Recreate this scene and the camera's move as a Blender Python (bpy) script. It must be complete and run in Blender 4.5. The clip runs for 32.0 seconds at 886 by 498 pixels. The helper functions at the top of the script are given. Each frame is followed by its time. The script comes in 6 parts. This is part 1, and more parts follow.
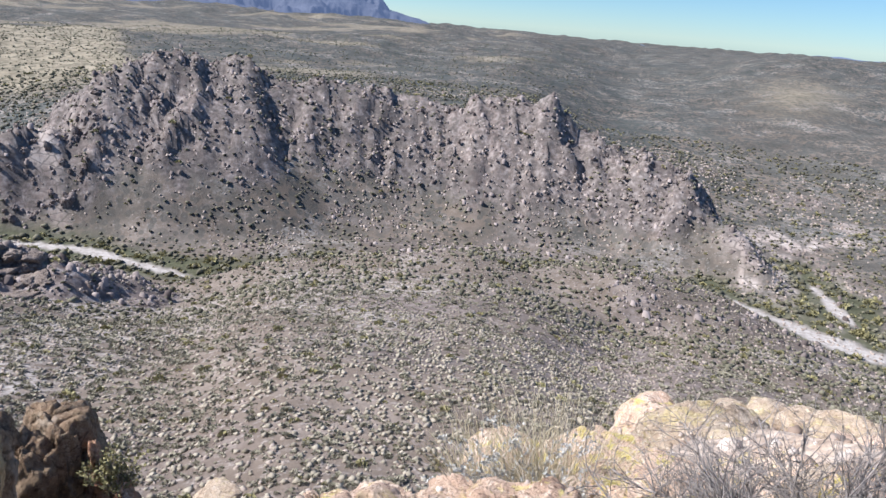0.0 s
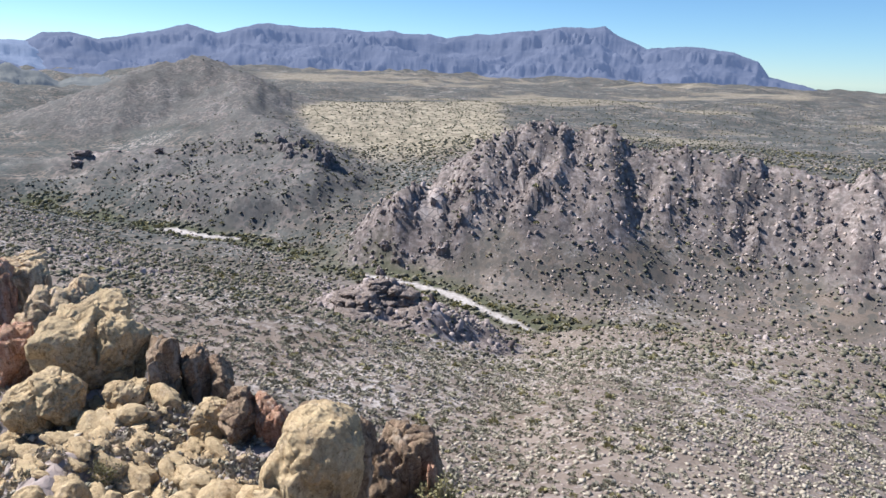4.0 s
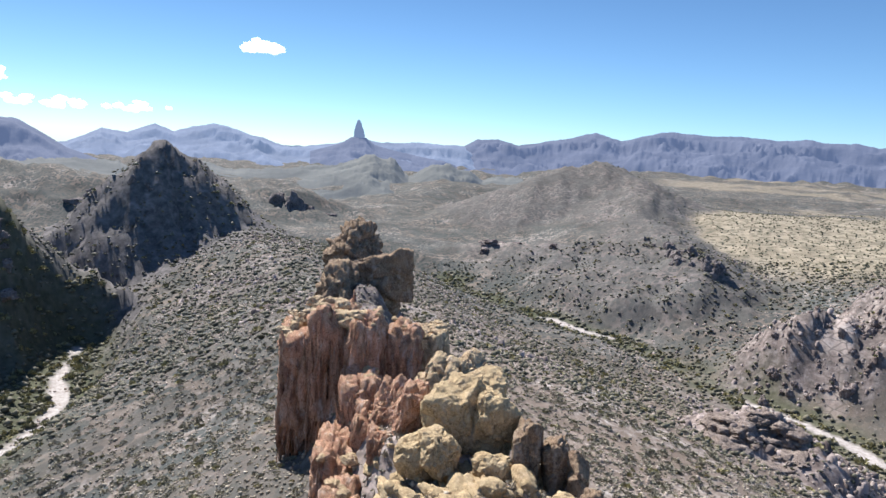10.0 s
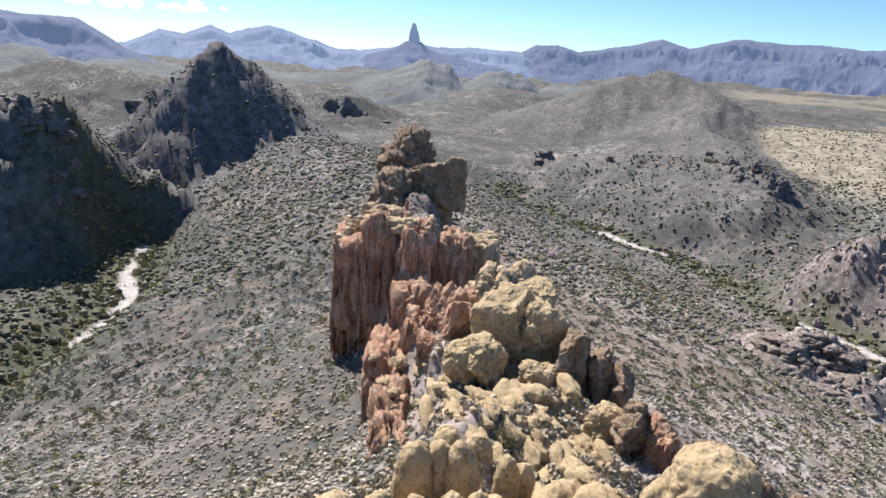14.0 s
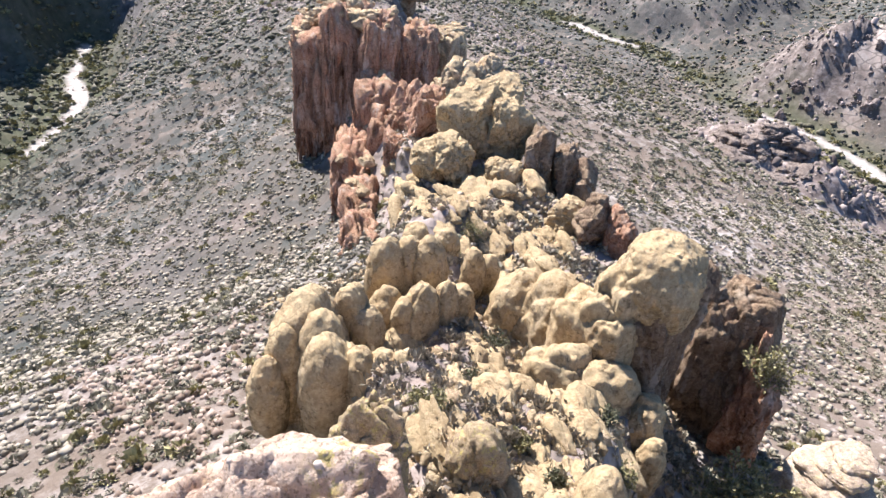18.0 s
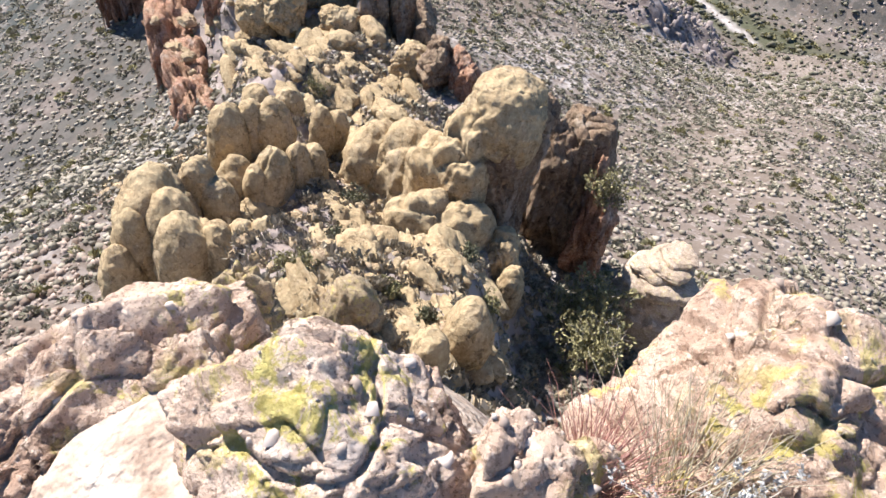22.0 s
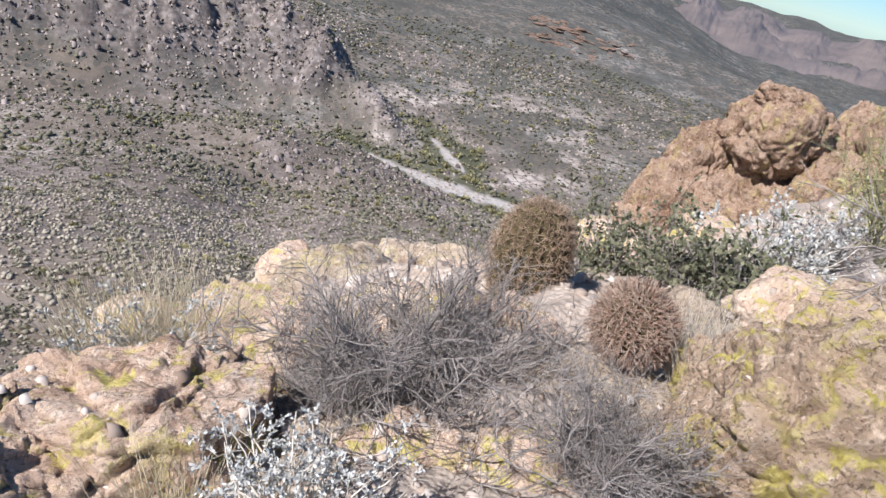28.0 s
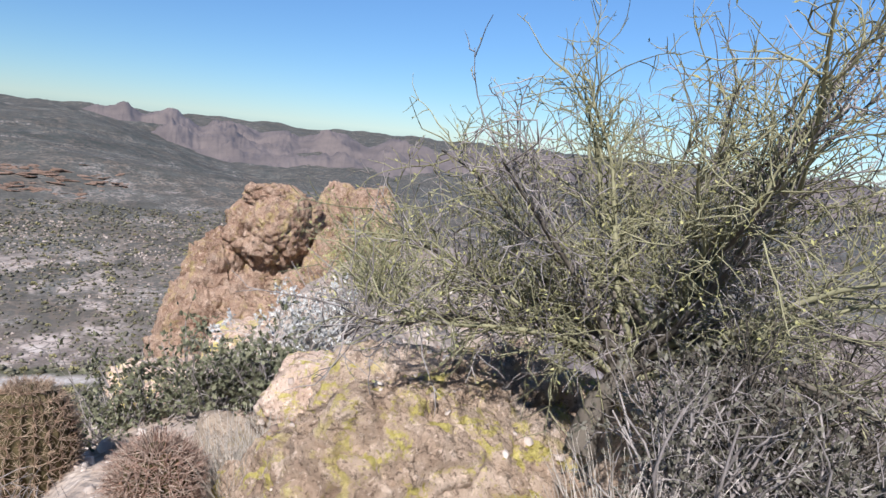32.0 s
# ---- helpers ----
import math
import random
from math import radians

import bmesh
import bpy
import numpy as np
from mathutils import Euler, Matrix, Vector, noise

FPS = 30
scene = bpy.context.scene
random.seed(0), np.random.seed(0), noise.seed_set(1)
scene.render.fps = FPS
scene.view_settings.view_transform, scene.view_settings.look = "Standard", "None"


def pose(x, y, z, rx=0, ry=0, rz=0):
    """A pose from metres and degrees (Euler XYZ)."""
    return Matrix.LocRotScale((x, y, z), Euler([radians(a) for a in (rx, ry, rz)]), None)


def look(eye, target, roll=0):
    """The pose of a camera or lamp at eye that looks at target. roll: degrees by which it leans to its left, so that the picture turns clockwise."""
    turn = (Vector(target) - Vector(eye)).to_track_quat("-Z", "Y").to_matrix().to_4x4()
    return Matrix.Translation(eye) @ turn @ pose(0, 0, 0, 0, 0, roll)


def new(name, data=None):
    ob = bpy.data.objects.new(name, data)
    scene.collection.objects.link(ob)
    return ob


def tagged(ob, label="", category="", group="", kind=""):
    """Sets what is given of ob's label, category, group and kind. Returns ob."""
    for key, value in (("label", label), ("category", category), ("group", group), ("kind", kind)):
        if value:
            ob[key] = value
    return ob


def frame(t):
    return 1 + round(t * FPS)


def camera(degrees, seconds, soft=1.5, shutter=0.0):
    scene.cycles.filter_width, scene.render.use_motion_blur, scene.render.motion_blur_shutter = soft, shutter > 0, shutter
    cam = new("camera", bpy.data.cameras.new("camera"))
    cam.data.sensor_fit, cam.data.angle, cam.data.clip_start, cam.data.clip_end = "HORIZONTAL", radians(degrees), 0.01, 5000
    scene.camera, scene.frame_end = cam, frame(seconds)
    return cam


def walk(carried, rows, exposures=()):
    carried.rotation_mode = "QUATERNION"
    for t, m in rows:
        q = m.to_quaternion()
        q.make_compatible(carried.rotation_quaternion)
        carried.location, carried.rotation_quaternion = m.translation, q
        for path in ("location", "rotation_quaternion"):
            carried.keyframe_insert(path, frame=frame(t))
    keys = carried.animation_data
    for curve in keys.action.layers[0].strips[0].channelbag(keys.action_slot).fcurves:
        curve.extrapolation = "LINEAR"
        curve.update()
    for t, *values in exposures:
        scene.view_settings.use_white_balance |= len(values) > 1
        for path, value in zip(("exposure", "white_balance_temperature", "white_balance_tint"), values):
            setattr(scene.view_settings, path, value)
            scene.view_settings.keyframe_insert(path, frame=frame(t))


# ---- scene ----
cam = camera(67.23, 32.0)
ROWS = [
    (0.0, 0.000, 0.002, 0.002, 70.94, -4.38, 0.96),
    (0.5, -0.020, -0.016, 0.001, 71.27, -3.60, 5.94),
    (1.0, -0.047, 0.012, -0.024, 71.75, -3.33, 10.03),
    (1.5, -0.069, 0.039, -0.039, 72.11, -3.21, 13.25),
    (2.0, -0.026, 0.043, -0.077, 72.39, -3.48, 16.33),
    (2.5, -0.007, 0.047, -0.087, 72.79, -3.12, 20.07),
    (3.0, -0.024, 0.040, -0.064, 73.36, -2.66, 24.15),
    (3.5, -0.029, 0.091, -0.091, 74.27, -2.29, 27.48),
    (5.5, -0.122, 0.159, -0.137, 76.75, -2.80, 40.05),
    (6.0, -0.115, 0.161, -0.135, 77.73, -3.00, 43.43),
    (6.5, -0.113, 0.088, -0.115, 78.25, -2.91, 48.08),
    (7.0, -0.095, 0.052, -0.086, 78.83, -2.73, 51.62),
    (7.5, -0.060, 0.010, -0.065, 79.50, -3.21, 53.54),
    (8.0, -0.048, -0.027, -0.060, 79.79, -3.20, 55.88),
    (8.5, -0.015, -0.048, -0.053, 80.49, -2.99, 58.30),
    (9.0, -0.037, -0.061, -0.009, 81.05, -2.88, 60.17),
    (9.5, -0.048, -0.062, 0.008, 81.72, -3.55, 61.46),
    (10.0, -0.054, -0.061, 0.032, 81.96, -3.73, 63.35),
    (10.5, -0.063, -0.088, 0.015, 82.23, -2.68, 66.27),
    (11.0, -0.089, -0.128, 0.017, 81.93, -2.57, 68.27),
    (11.5, -0.101, -0.117, -0.003, 80.36, -3.48, 68.01),
    (12.0, -0.123, -0.099, -0.020, 79.51, -3.61, 67.45),
    (12.5, -0.163, -0.068, -0.006, 77.92, -4.02, 67.71),
    (13.0, -0.166, -0.060, -0.033, 76.73, -4.08, 68.14),
    (13.5, -0.194, -0.073, -0.061, 75.34, -4.34, 68.22),
    (15.5, -0.278, -0.044, -0.047, 68.48, -4.39, 67.17),
    (16.0, -0.278, 0.000, -0.074, 65.94, -4.63, 66.90),
    (16.5, -0.256, 0.016, -0.070, 63.59, -4.91, 66.11),
    (17.0, -0.217, -0.005, -0.084, 61.53, -5.18, 65.71),
    (17.5, -0.203, -0.030, -0.098, 58.95, -5.07, 65.05),
    (18.0, -0.195, -0.017, -0.105, 57.01, -4.39, 64.98),
    (18.5, -0.190, -0.012, -0.132, 55.38, -4.43, 64.73),
    (19.0, -0.114, -0.061, -0.143, 53.72, -4.83, 64.81),
    (19.5, -0.100, -0.063, -0.131, 52.19, -5.05, 64.45),
    (20.0, -0.074, -0.066, -0.104, 50.75, -5.18, 64.19),
    (20.5, -0.066, -0.059, -0.114, 49.64, -5.61, 61.85),
    (21.0, -0.063, -0.048, -0.122, 48.06, -6.28, 59.23),
    (21.5, -0.061, -0.037, -0.133, 46.38, -5.75, 56.46),
    (22.0, -0.045, -0.015, -0.142, 45.98, -6.22, 50.89),
    (22.5, -0.028, 0.005, -0.149, 45.98, -6.63, 45.29),
    (23.0, -0.011, 0.022, -0.154, 45.86, -6.76, 39.33),
    (23.5, 0.005, 0.037, -0.158, 45.69, -7.93, 34.15),
    (24.0, 0.017, 0.053, -0.157, 47.64, -8.54, 28.93),
    (24.5, 0.024, 0.065, -0.147, 49.41, -8.85, 23.67),
    (25.0, 0.041, 0.083, -0.142, 50.84, -8.91, 16.48),
    (25.5, 0.053, 0.083, -0.144, 52.64, -10.10, 8.55),
    (27.5, 0.094, 0.072, -0.085, 60.54, -13.37, -19.65),
    (28.0, 0.133, 0.072, -0.070, 63.21, -13.73, -27.73),
    (28.5, 0.190, 0.085, -0.067, 65.54, -13.83, -33.76),
    (29.0, 0.222, 0.077, -0.049, 68.60, -12.72, -39.31),
    (29.5, 0.282, 0.072, -0.030, 73.12, -12.27, -43.87),
    (30.0, 0.300, 0.047, -0.021, 74.27, -11.63, -48.47),
    (30.5, 0.328, 0.020, -0.018, 74.82, -11.56, -57.02),
    (31.0, 0.334, -0.003, -0.011, 76.46, -9.21, -63.41),
    (31.5, 0.350, -0.014, -0.002, 78.87, -6.27, -67.24),
    (32.0, 0.371, -0.023, 0.001, 80.29, -6.02, -70.16),
]
walk(cam, [(t, pose(x, y, z, a, b, c)) for t, x, y, z, a, b, c in ROWS], [(0, 0.84, 5800, 14), (6, 1.0, 5950, 14), (13.5, 1.02, 6150, 14), (18, 1.46, 6100, 17), (22, 1.26, 6100, 15), (24.5, 0.84, 6150, 13), (28, 0.68, 5880, 14), (32, 0.58, 5830, 15)])

# ---- light ----
SUN_AZ, SUN_EL = -98.0, 45.0          # degrees from the y axis towards x, and above the horizon
world = bpy.data.worlds.new("sky")
scene.world = world
world.use_nodes = True
wn = world.node_tree.nodes
sky = wn.new("ShaderNodeTexSky")
sky.sky_type = "NISHITA"
sky.sun_disc = False
sky.sun_elevation = radians(SUN_EL)
sky.sun_rotation = radians(-SUN_AZ)
sky.altitude = 800
sky.air_density, sky.dust_density, sky.ozone_density = 0.9, 0.0, 4.5
tint = wn.new("ShaderNodeMix")
tint.data_type, tint.blend_type = "RGBA", "MULTIPLY"
tint.inputs[0].default_value, tint.inputs[7].default_value = 1.0, (0.84, 1.0, 1.03, 1)
world.node_tree.links.new(sky.outputs[0], tint.inputs[6])
world.node_tree.links.new(tint.outputs[2], wn["Background"].inputs[0])
wn["Background"].inputs[1].default_value = 0.063
lamp = bpy.data.lights.new("sun", "SUN")
lamp.energy, lamp.angle, lamp.color = 5.0, radians(0.6), (1.0, 0.95, 0.87)
sun_dir = Vector((math.sin(radians(SUN_AZ)) * math.cos(radians(SUN_EL)), math.cos(radians(SUN_AZ)) * math.cos(radians(SUN_EL)), math.sin(radians(SUN_EL))))
sun = new("sun", lamp)
sun.matrix_world = look(sun_dir * 50, (0, 0, 0))


# ---- materials ----
class Nodes:
    """A short hand for a node material."""

    def __init__(self, name, rough=0.9):
        self.mat = bpy.data.materials.new(name)
        self.mat.use_nodes = True
        self.tree = self.mat.node_tree
        self.bsdf = self.tree.nodes["Principled BSDF"]
        self.bsdf.inputs["Roughness"].default_value = rough
        self.bsdf.inputs["Specular IOR Level"].default_value = 0.1
        self.coords = self.tree.nodes.new("ShaderNodeTexCoord")
        self.geo = self.tree.nodes.new("ShaderNodeNewGeometry")

    def add(self, kind, **inputs):
        n = self.tree.nodes.new(kind)
        for k, v in inputs.items():
            k = k.replace("_", " ")
            if isinstance(v, bpy.types.NodeSocket):
                self.tree.links.new(v, n.inputs[k])
            else:
                n.inputs[k].default_value = v
        return n

    def place(self, scale=(1, 1, 1), local=False):
        m = self.add("ShaderNodeMapping", Scale=scale)
        self.tree.links.new(self.coords.outputs["Object"] if local else self.geo.outputs["Position"], m.inputs["Vector"])
        return m.outputs[0]

    def noise(self, scale, detail=4.0, rough=0.55, at=None, warp=0.0):
        n = self.add("ShaderNodeTexNoise", Vector=at if at else self.geo.outputs["Position"], Scale=scale, Detail=detail, Roughness=rough, Distortion=warp)
        return n.outputs["Fac"]

    def cells(self, scale, at=None, feature="F1", out="Distance", jitter=1.0):
        n = self.add("ShaderNodeTexVoronoi", Vector=at if at else self.geo.outputs["Position"], Scale=scale, Randomness=jitter)
        n.feature = feature
        return n.outputs[out]

    def steps(self, value, lo, hi, a=0.0, b=1.0):
        n = self.add("ShaderNodeMapRange", Value=value)
        n.interpolation_type = "SMOOTHSTEP"
        for k, v in (("From Min", lo), ("From Max", hi), ("To Min", a), ("To Max", b)):
            n.inputs[k].default_value = v
        return n.outputs[0]

    def ramp(self, value, *stops):
        n = self.add("ShaderNodeValToRGB", Fac=value)
        e = n.color_ramp.elements
        while len(e) < len(stops):
            e.new(0.5)
        for el, (p, c) in zip(e, stops):
            el.position, el.color = p, (*c, 1)
        return n.outputs[0]

    def mix(self, fac, a, b, blend="MIX"):
        n = self.tree.nodes.new("ShaderNodeMix")
        n.data_type, n.blend_type = "RGBA", blend
        for k, v in ((0, fac), (6, a), (7, b)):
            if isinstance(v, bpy.types.NodeSocket):
                self.tree.links.new(v, n.inputs[k])
            else:
                n.inputs[k].default_value = v if k == 0 else (*v, 1)
        return n.outputs[2]

    def math(self, op, a, b=0.0):
        n = self.tree.nodes.new("ShaderNodeMath")
        n.operation = op
        for k, v in ((0, a), (1, b)):
            if isinstance(v, bpy.types.NodeSocket):
                self.tree.links.new(v, n.inputs[k])
            else:
                n.inputs[k].default_value = v
        return n.outputs[0]

    def attr(self, name):
        n = self.tree.nodes.new("ShaderNodeAttribute")
        n.attribute_name = name
        return n.outputs["Fac"]

    def random(self):
        return self.tree.nodes.new("ShaderNodeObjectInfo").outputs["Random"]

    def island(self):
        return self.geo.outputs["Random Per Island"]

    def color(self, c):
        if isinstance(c, bpy.types.NodeSocket):
            self.tree.links.new(c, self.bsdf.inputs["Base Color"])
        else:
            self.bsdf.inputs["Base Color"].default_value = (*c, 1)
        return self

    def bump(self, height, distance, strength=1.0):
        n = self.add("ShaderNodeBump", Height=height, Distance=distance, Strength=strength)
        old = self.bsdf.inputs["Normal"]
        if old.is_linked:
            self.tree.links.new(old.links[0].from_socket, n.inputs["Normal"])
        self.tree.links.new(n.outputs[0], old)
        return self


def ground_material():
    k = Nodes("desert_ground", 0.95)
    big = k.noise(0.012, 5, 0.6)
    mid = k.noise(0.09, 5, 0.6)
    fine = k.noise(0.9, 6, 0.65)
    soil = k.ramp(mid, (0.25, (0.115, 0.09, 0.07)), (0.5, (0.185, 0.148, 0.118)), (0.75, (0.285, 0.235, 0.195)))
    soil = k.mix(k.steps(fine, 0.52, 0.72), soil, (0.36, 0.315, 0.285))
    soil = k.mix(k.steps(big, 0.45, 0.65), soil, (0.155, 0.122, 0.096))
    lag = k.math("MULTIPLY", k.steps(k.noise(0.022, 5, 0.65), 0.50, 0.62), k.steps(k.noise(0.7, 5, 0.7), 0.42, 0.6))
    soil = k.mix(lag, soil, (0.40, 0.36, 0.325))
    # rock: grey-pink tuff, with random patches of dark varnish
    tuff = k.ramp(k.noise(0.35, 7, 0.65), (0.3, (0.082, 0.064, 0.057)), (0.5, (0.20, 0.162, 0.144)), (0.72, (0.41, 0.355, 0.325)))
    tuff = k.mix(k.steps(k.noise(0.045, 5, 0.65, at=k.place((1, 1, 0.45))), 0.50, 0.64, 0, 0.6), tuff, (0.09, 0.075, 0.07))
    col = k.mix(k.steps(k.attr("rock"), 0.25, 0.75), soil, tuff)
    # paints the shade of the lone peak and cliff, and the dark hill's tone
    col = k.mix(k.attr("shade_and_tone"), col, k.ramp(k.noise(0.2, 6, 0.65), (0.3, (0.05, 0.043, 0.042)), (0.7, (0.24, 0.215, 0.205))))
    gravel = k.ramp(k.noise(6.0, 6, 0.7), (0.3, (0.22, 0.155, 0.112)), (0.5, (0.45, 0.355, 0.275)), (0.7, (0.63, 0.54, 0.455)))
    gravel = k.mix(k.steps(k.noise(1.2, 4, 0.6), 0.45, 0.6), gravel, (0.36, 0.30, 0.25))
    col = k.mix(k.attr("near"), col, gravel)
    # straw-coloured grass on the tableland
    straw = k.ramp(k.noise(0.06, 6, 0.7), (0.3, (0.16, 0.135, 0.095)), (0.6, (0.35, 0.30, 0.215)), (0.8, (0.48, 0.425, 0.33)))
    straw = k.mix(k.steps(k.cells(0.14), 0.48, 0.3, 0, 0.9), straw, (0.15, 0.135, 0.095))
    col = k.mix(k.attr("straw"), col, straw)
    # low scrub, too far off to be counted; its blue-grey cast is painted haze
    scrub = k.math("MAXIMUM", k.math("MAXIMUM", k.steps(k.cells(0.30, at=k.place((1, 1, 0.6))), 0.54, 0.40), k.steps(k.cells(0.10, at=k.place((1, 1, 0.6))), 0.48, 0.38, 0, 0.8)), k.steps(k.noise(0.03, 6, 0.7), 0.42, 0.62, 0.25, 0.85))
    far = k.attr("scrub")
    green = k.ramp(k.noise(0.05, 3), (0.3, (0.034, 0.042, 0.040)), (0.7, (0.068, 0.079, 0.074)))
    col = k.mix(k.math("MULTIPLY", scrub, far), col, green)
    slab = k.ramp(k.noise(0.12, 7, 0.7, warp=0.5), (0.3, (0.24, 0.19, 0.165)), (0.5, (0.43, 0.36, 0.315)), (0.7, (0.60, 0.535, 0.48)))
    slab = k.mix(k.steps(k.cells(0.16, at=k.place((1, 1, 2)), feature="DISTANCE_TO_EDGE"), 0.0, 0.1, 0.8, 0), slab, (0.10, 0.09, 0.08))
    col = k.mix(k.attr("pale"), col, slab)
    # bank scrub; under the dark cliff its dark tone also paints shade
    col = k.mix(k.attr("bank"), col, k.ramp(k.noise(0.25, 5, 0.7), (0.35, (0.045, 0.05, 0.026)), (0.7, (0.11, 0.115, 0.065))))
    sand = k.ramp(k.noise(0.4, 6, 0.7), (0.3, (0.24, 0.21, 0.185)), (0.7, (0.54, 0.50, 0.46)))
    col = k.mix(k.attr("sand"), col, sand)
    k.color(col)
    k.bump(fine, 0.5, 0.6)
    k.bump(k.noise(5.0, 5, 0.6), 0.06, 0.6)
    return k.mat


def rock_material(name, lo, mid, hi, lichen=0.0, moss=0.0, scale=1.0, bump=1.0, streak=0.0, crack=0.0):
    """Weathered volcanic rock; lichen: yellow-green crust on the tops, moss: olive film, streak: pale and dark runs down the face, crack: dark joints."""
    k = Nodes(name, 0.92)
    at = k.geo.outputs["Position"]
    n1 = k.noise(0.7 * scale, 8, 0.62)
    n2 = k.noise(5.0 * scale, 8, 0.65, warp=0.4)
    col = k.ramp(n1, (0.3, lo), (0.52, mid), (0.72, hi))
    col = k.mix(0.5, col, k.ramp(n2, (0.3, lo), (0.5, mid), (0.68, hi)))
    col = k.mix(k.steps(k.noise(11 * scale, 6, 0.7), 0.56, 0.66, 0, 0.5), col, tuple(min(1, c * 1.25 + 0.03) for c in hi))
    if streak:
        run = k.place((1, 1, 0.16))
        col = k.mix(k.steps(k.noise(1.1 * scale, 6, 0.65, at=run), 0.54, 0.66, 0, streak), col, tuple(min(1, 0.5 * c + 0.26) for c in hi))
        col = k.mix(k.steps(k.noise(1.6 * scale, 6, 0.65, at=k.place((1.3, 1.3, 0.2))), 0.55, 0.66, 0, streak), col, tuple(c * 0.5 for c in lo))
    col = k.mix(k.steps(k.noise(2.6 * scale, 7, 0.7), 0.55, 0.66, 0, 0.7), col, tuple(c * 0.55 for c in lo))
    if lichen or crack:
        bent = k.add("ShaderNodeMix", Factor=0.35)
        bent.data_type = "VECTOR"
        k.tree.links.new(at, bent.inputs[4])
        k.tree.links.new(k.add("ShaderNodeTexNoise", Vector=at, Scale=3.0 * scale, Detail=5.0).outputs["Color"], bent.inputs[5])
        joint = k.steps(k.cells(2.4 * scale, at=bent.outputs[1], feature="DISTANCE_TO_EDGE"), 0.0, 0.03 if crack else 0.016, max(crack, 0.6), 0)
        joint = k.math("MULTIPLY", joint, k.steps(k.noise(1.7 * scale, 3), 0.46, 0.6))
        col = k.mix(joint, col, tuple(c * 0.22 for c in lo))
        k.bump(k.math("SUBTRACT", 1.0, joint), 0.03, 0.8)
    upward = k.add("ShaderNodeSeparateXYZ", Vector=k.geo.outputs["Normal"]).outputs["Z"]
    if moss:
        f = k.math("MULTIPLY", k.steps(upward, 0.0, 0.6), k.steps(k.noise(1.1 * scale, 6, 0.7), 0.35, 0.6, 0, moss))
        col = k.mix(f, col, k.ramp(k.noise(9 * scale, 5), (0.3, (0.32, 0.235, 0.125)), (0.7, (0.56, 0.45, 0.27))))
    if lichen:
        f = k.math("MULTIPLY", k.steps(k.noise(4.2 * scale, 9, 0.74, warp=0.5), 0.51, 0.585, 0, lichen), k.steps(k.noise(0.9 * scale, 3), 0.38, 0.55))
        col = k.mix(k.steps(k.noise(1.3 * scale, 6, 0.7, warp=0.3), 0.60, 0.67, 0, 0.5 * lichen), col, k.ramp(k.noise(30 * scale, 4), (0.3, (0.58, 0.50, 0.44)), (0.7, (0.82, 0.77, 0.71))))
        col = k.mix(k.steps(k.noise(34 * scale, 5, 0.7), 0.54, 0.62, 0, 0.6), col, tuple(c * 0.55 for c in lo))
        col = k.mix(k.steps(k.noise(27 * scale, 5, 0.7, warp=0.3), 0.58, 0.65, 0, 0.55), col, tuple(min(1, c * 1.15 + 0.04) for c in hi))
        col = k.mix(f, col, k.ramp(k.noise(25 * scale, 4), (0.3, (0.42, 0.34, 0.07)), (0.7, (0.70, 0.61, 0.19))))
    k.color(col)
    k.bump(n1, 0.35 * bump / scale, 0.5)
    k.bump(k.cells(2.2 * scale, feature="DISTANCE_TO_EDGE"), 0.12 * bump / scale, 0.35)
    chips = k.add("ShaderNodeVectorMath")
    chips.operation = "MULTIPLY_ADD"
    k.tree.links.new(k.add("ShaderNodeTexNoise", Vector=at, Scale=4.0 * scale, Detail=3.0).outputs["Color"], chips.inputs[0])
    chips.inputs[1].default_value = (0.25 / scale,) * 3
    k.tree.links.new(at, chips.inputs[2])
    for size_c, deep in ((3.2, 0.05), (9.0, 0.022)):
        k.bump(k.cells(size_c * scale, at=chips.outputs[0], out="Color"), deep * bump / scale, 0.8)
    k.bump(n2, 0.08 * bump / scale, 1.0)
    k.bump(k.noise(32 * scale, 6, 0.7), 0.02 * bump, 1.0)
    return k.mat


def leaf_material(name, a, b, rough=0.7):
    k = Nodes(name, rough)
    k.color(k.ramp(k.island(), (0.0, a), (1.0, b)))
    return k.mat


MAT_GROUND = ground_material()
MAT_SPINE = rock_material("ochre_tuff", (0.21, 0.125, 0.075), (0.55, 0.405, 0.26), (0.80, 0.67, 0.48), moss=0.7, scale=0.9, bump=1.8, streak=0.35, crack=0.75)
MAT_NEAR = rock_material("pink_rhyolite", (0.34, 0.205, 0.135), (0.64, 0.465, 0.345), (0.82, 0.68, 0.55), lichen=0.85, scale=1.6, bump=0.8, crack=0.5)
MAT_CRAG = rock_material("grey_crag", (0.075, 0.06, 0.055), (0.20, 0.16, 0.142), (0.46, 0.40, 0.37), scale=0.45, bump=2.0, streak=0.4, crack=0.7)
MAT_SCRUB = leaf_material("desert_scrub", (0.12, 0.112, 0.075), (0.32, 0.295, 0.22))

MAT_FARSCRUB = leaf_material("far_scrub", (0.07, 0.067, 0.045), (0.20, 0.185, 0.13))


# ---- plan ----
def P(az, r, z=None):
    a = radians(az)
    return (r * math.sin(a), r * math.cos(a)) if z is None else (r * math.sin(a), r * math.cos(a), z)


def hash2(ix, iy, seed):
    n = (ix.astype(np.int64) * 374761393 + iy.astype(np.int64) * 668265263 + seed * 1442695041) & 0xFFFFFFFF
    n = ((n ^ (n >> 13)) * 1274126177) & 0xFFFFFFFF
    return ((n ^ (n >> 16)) & 0xFFFF) / 65535.0


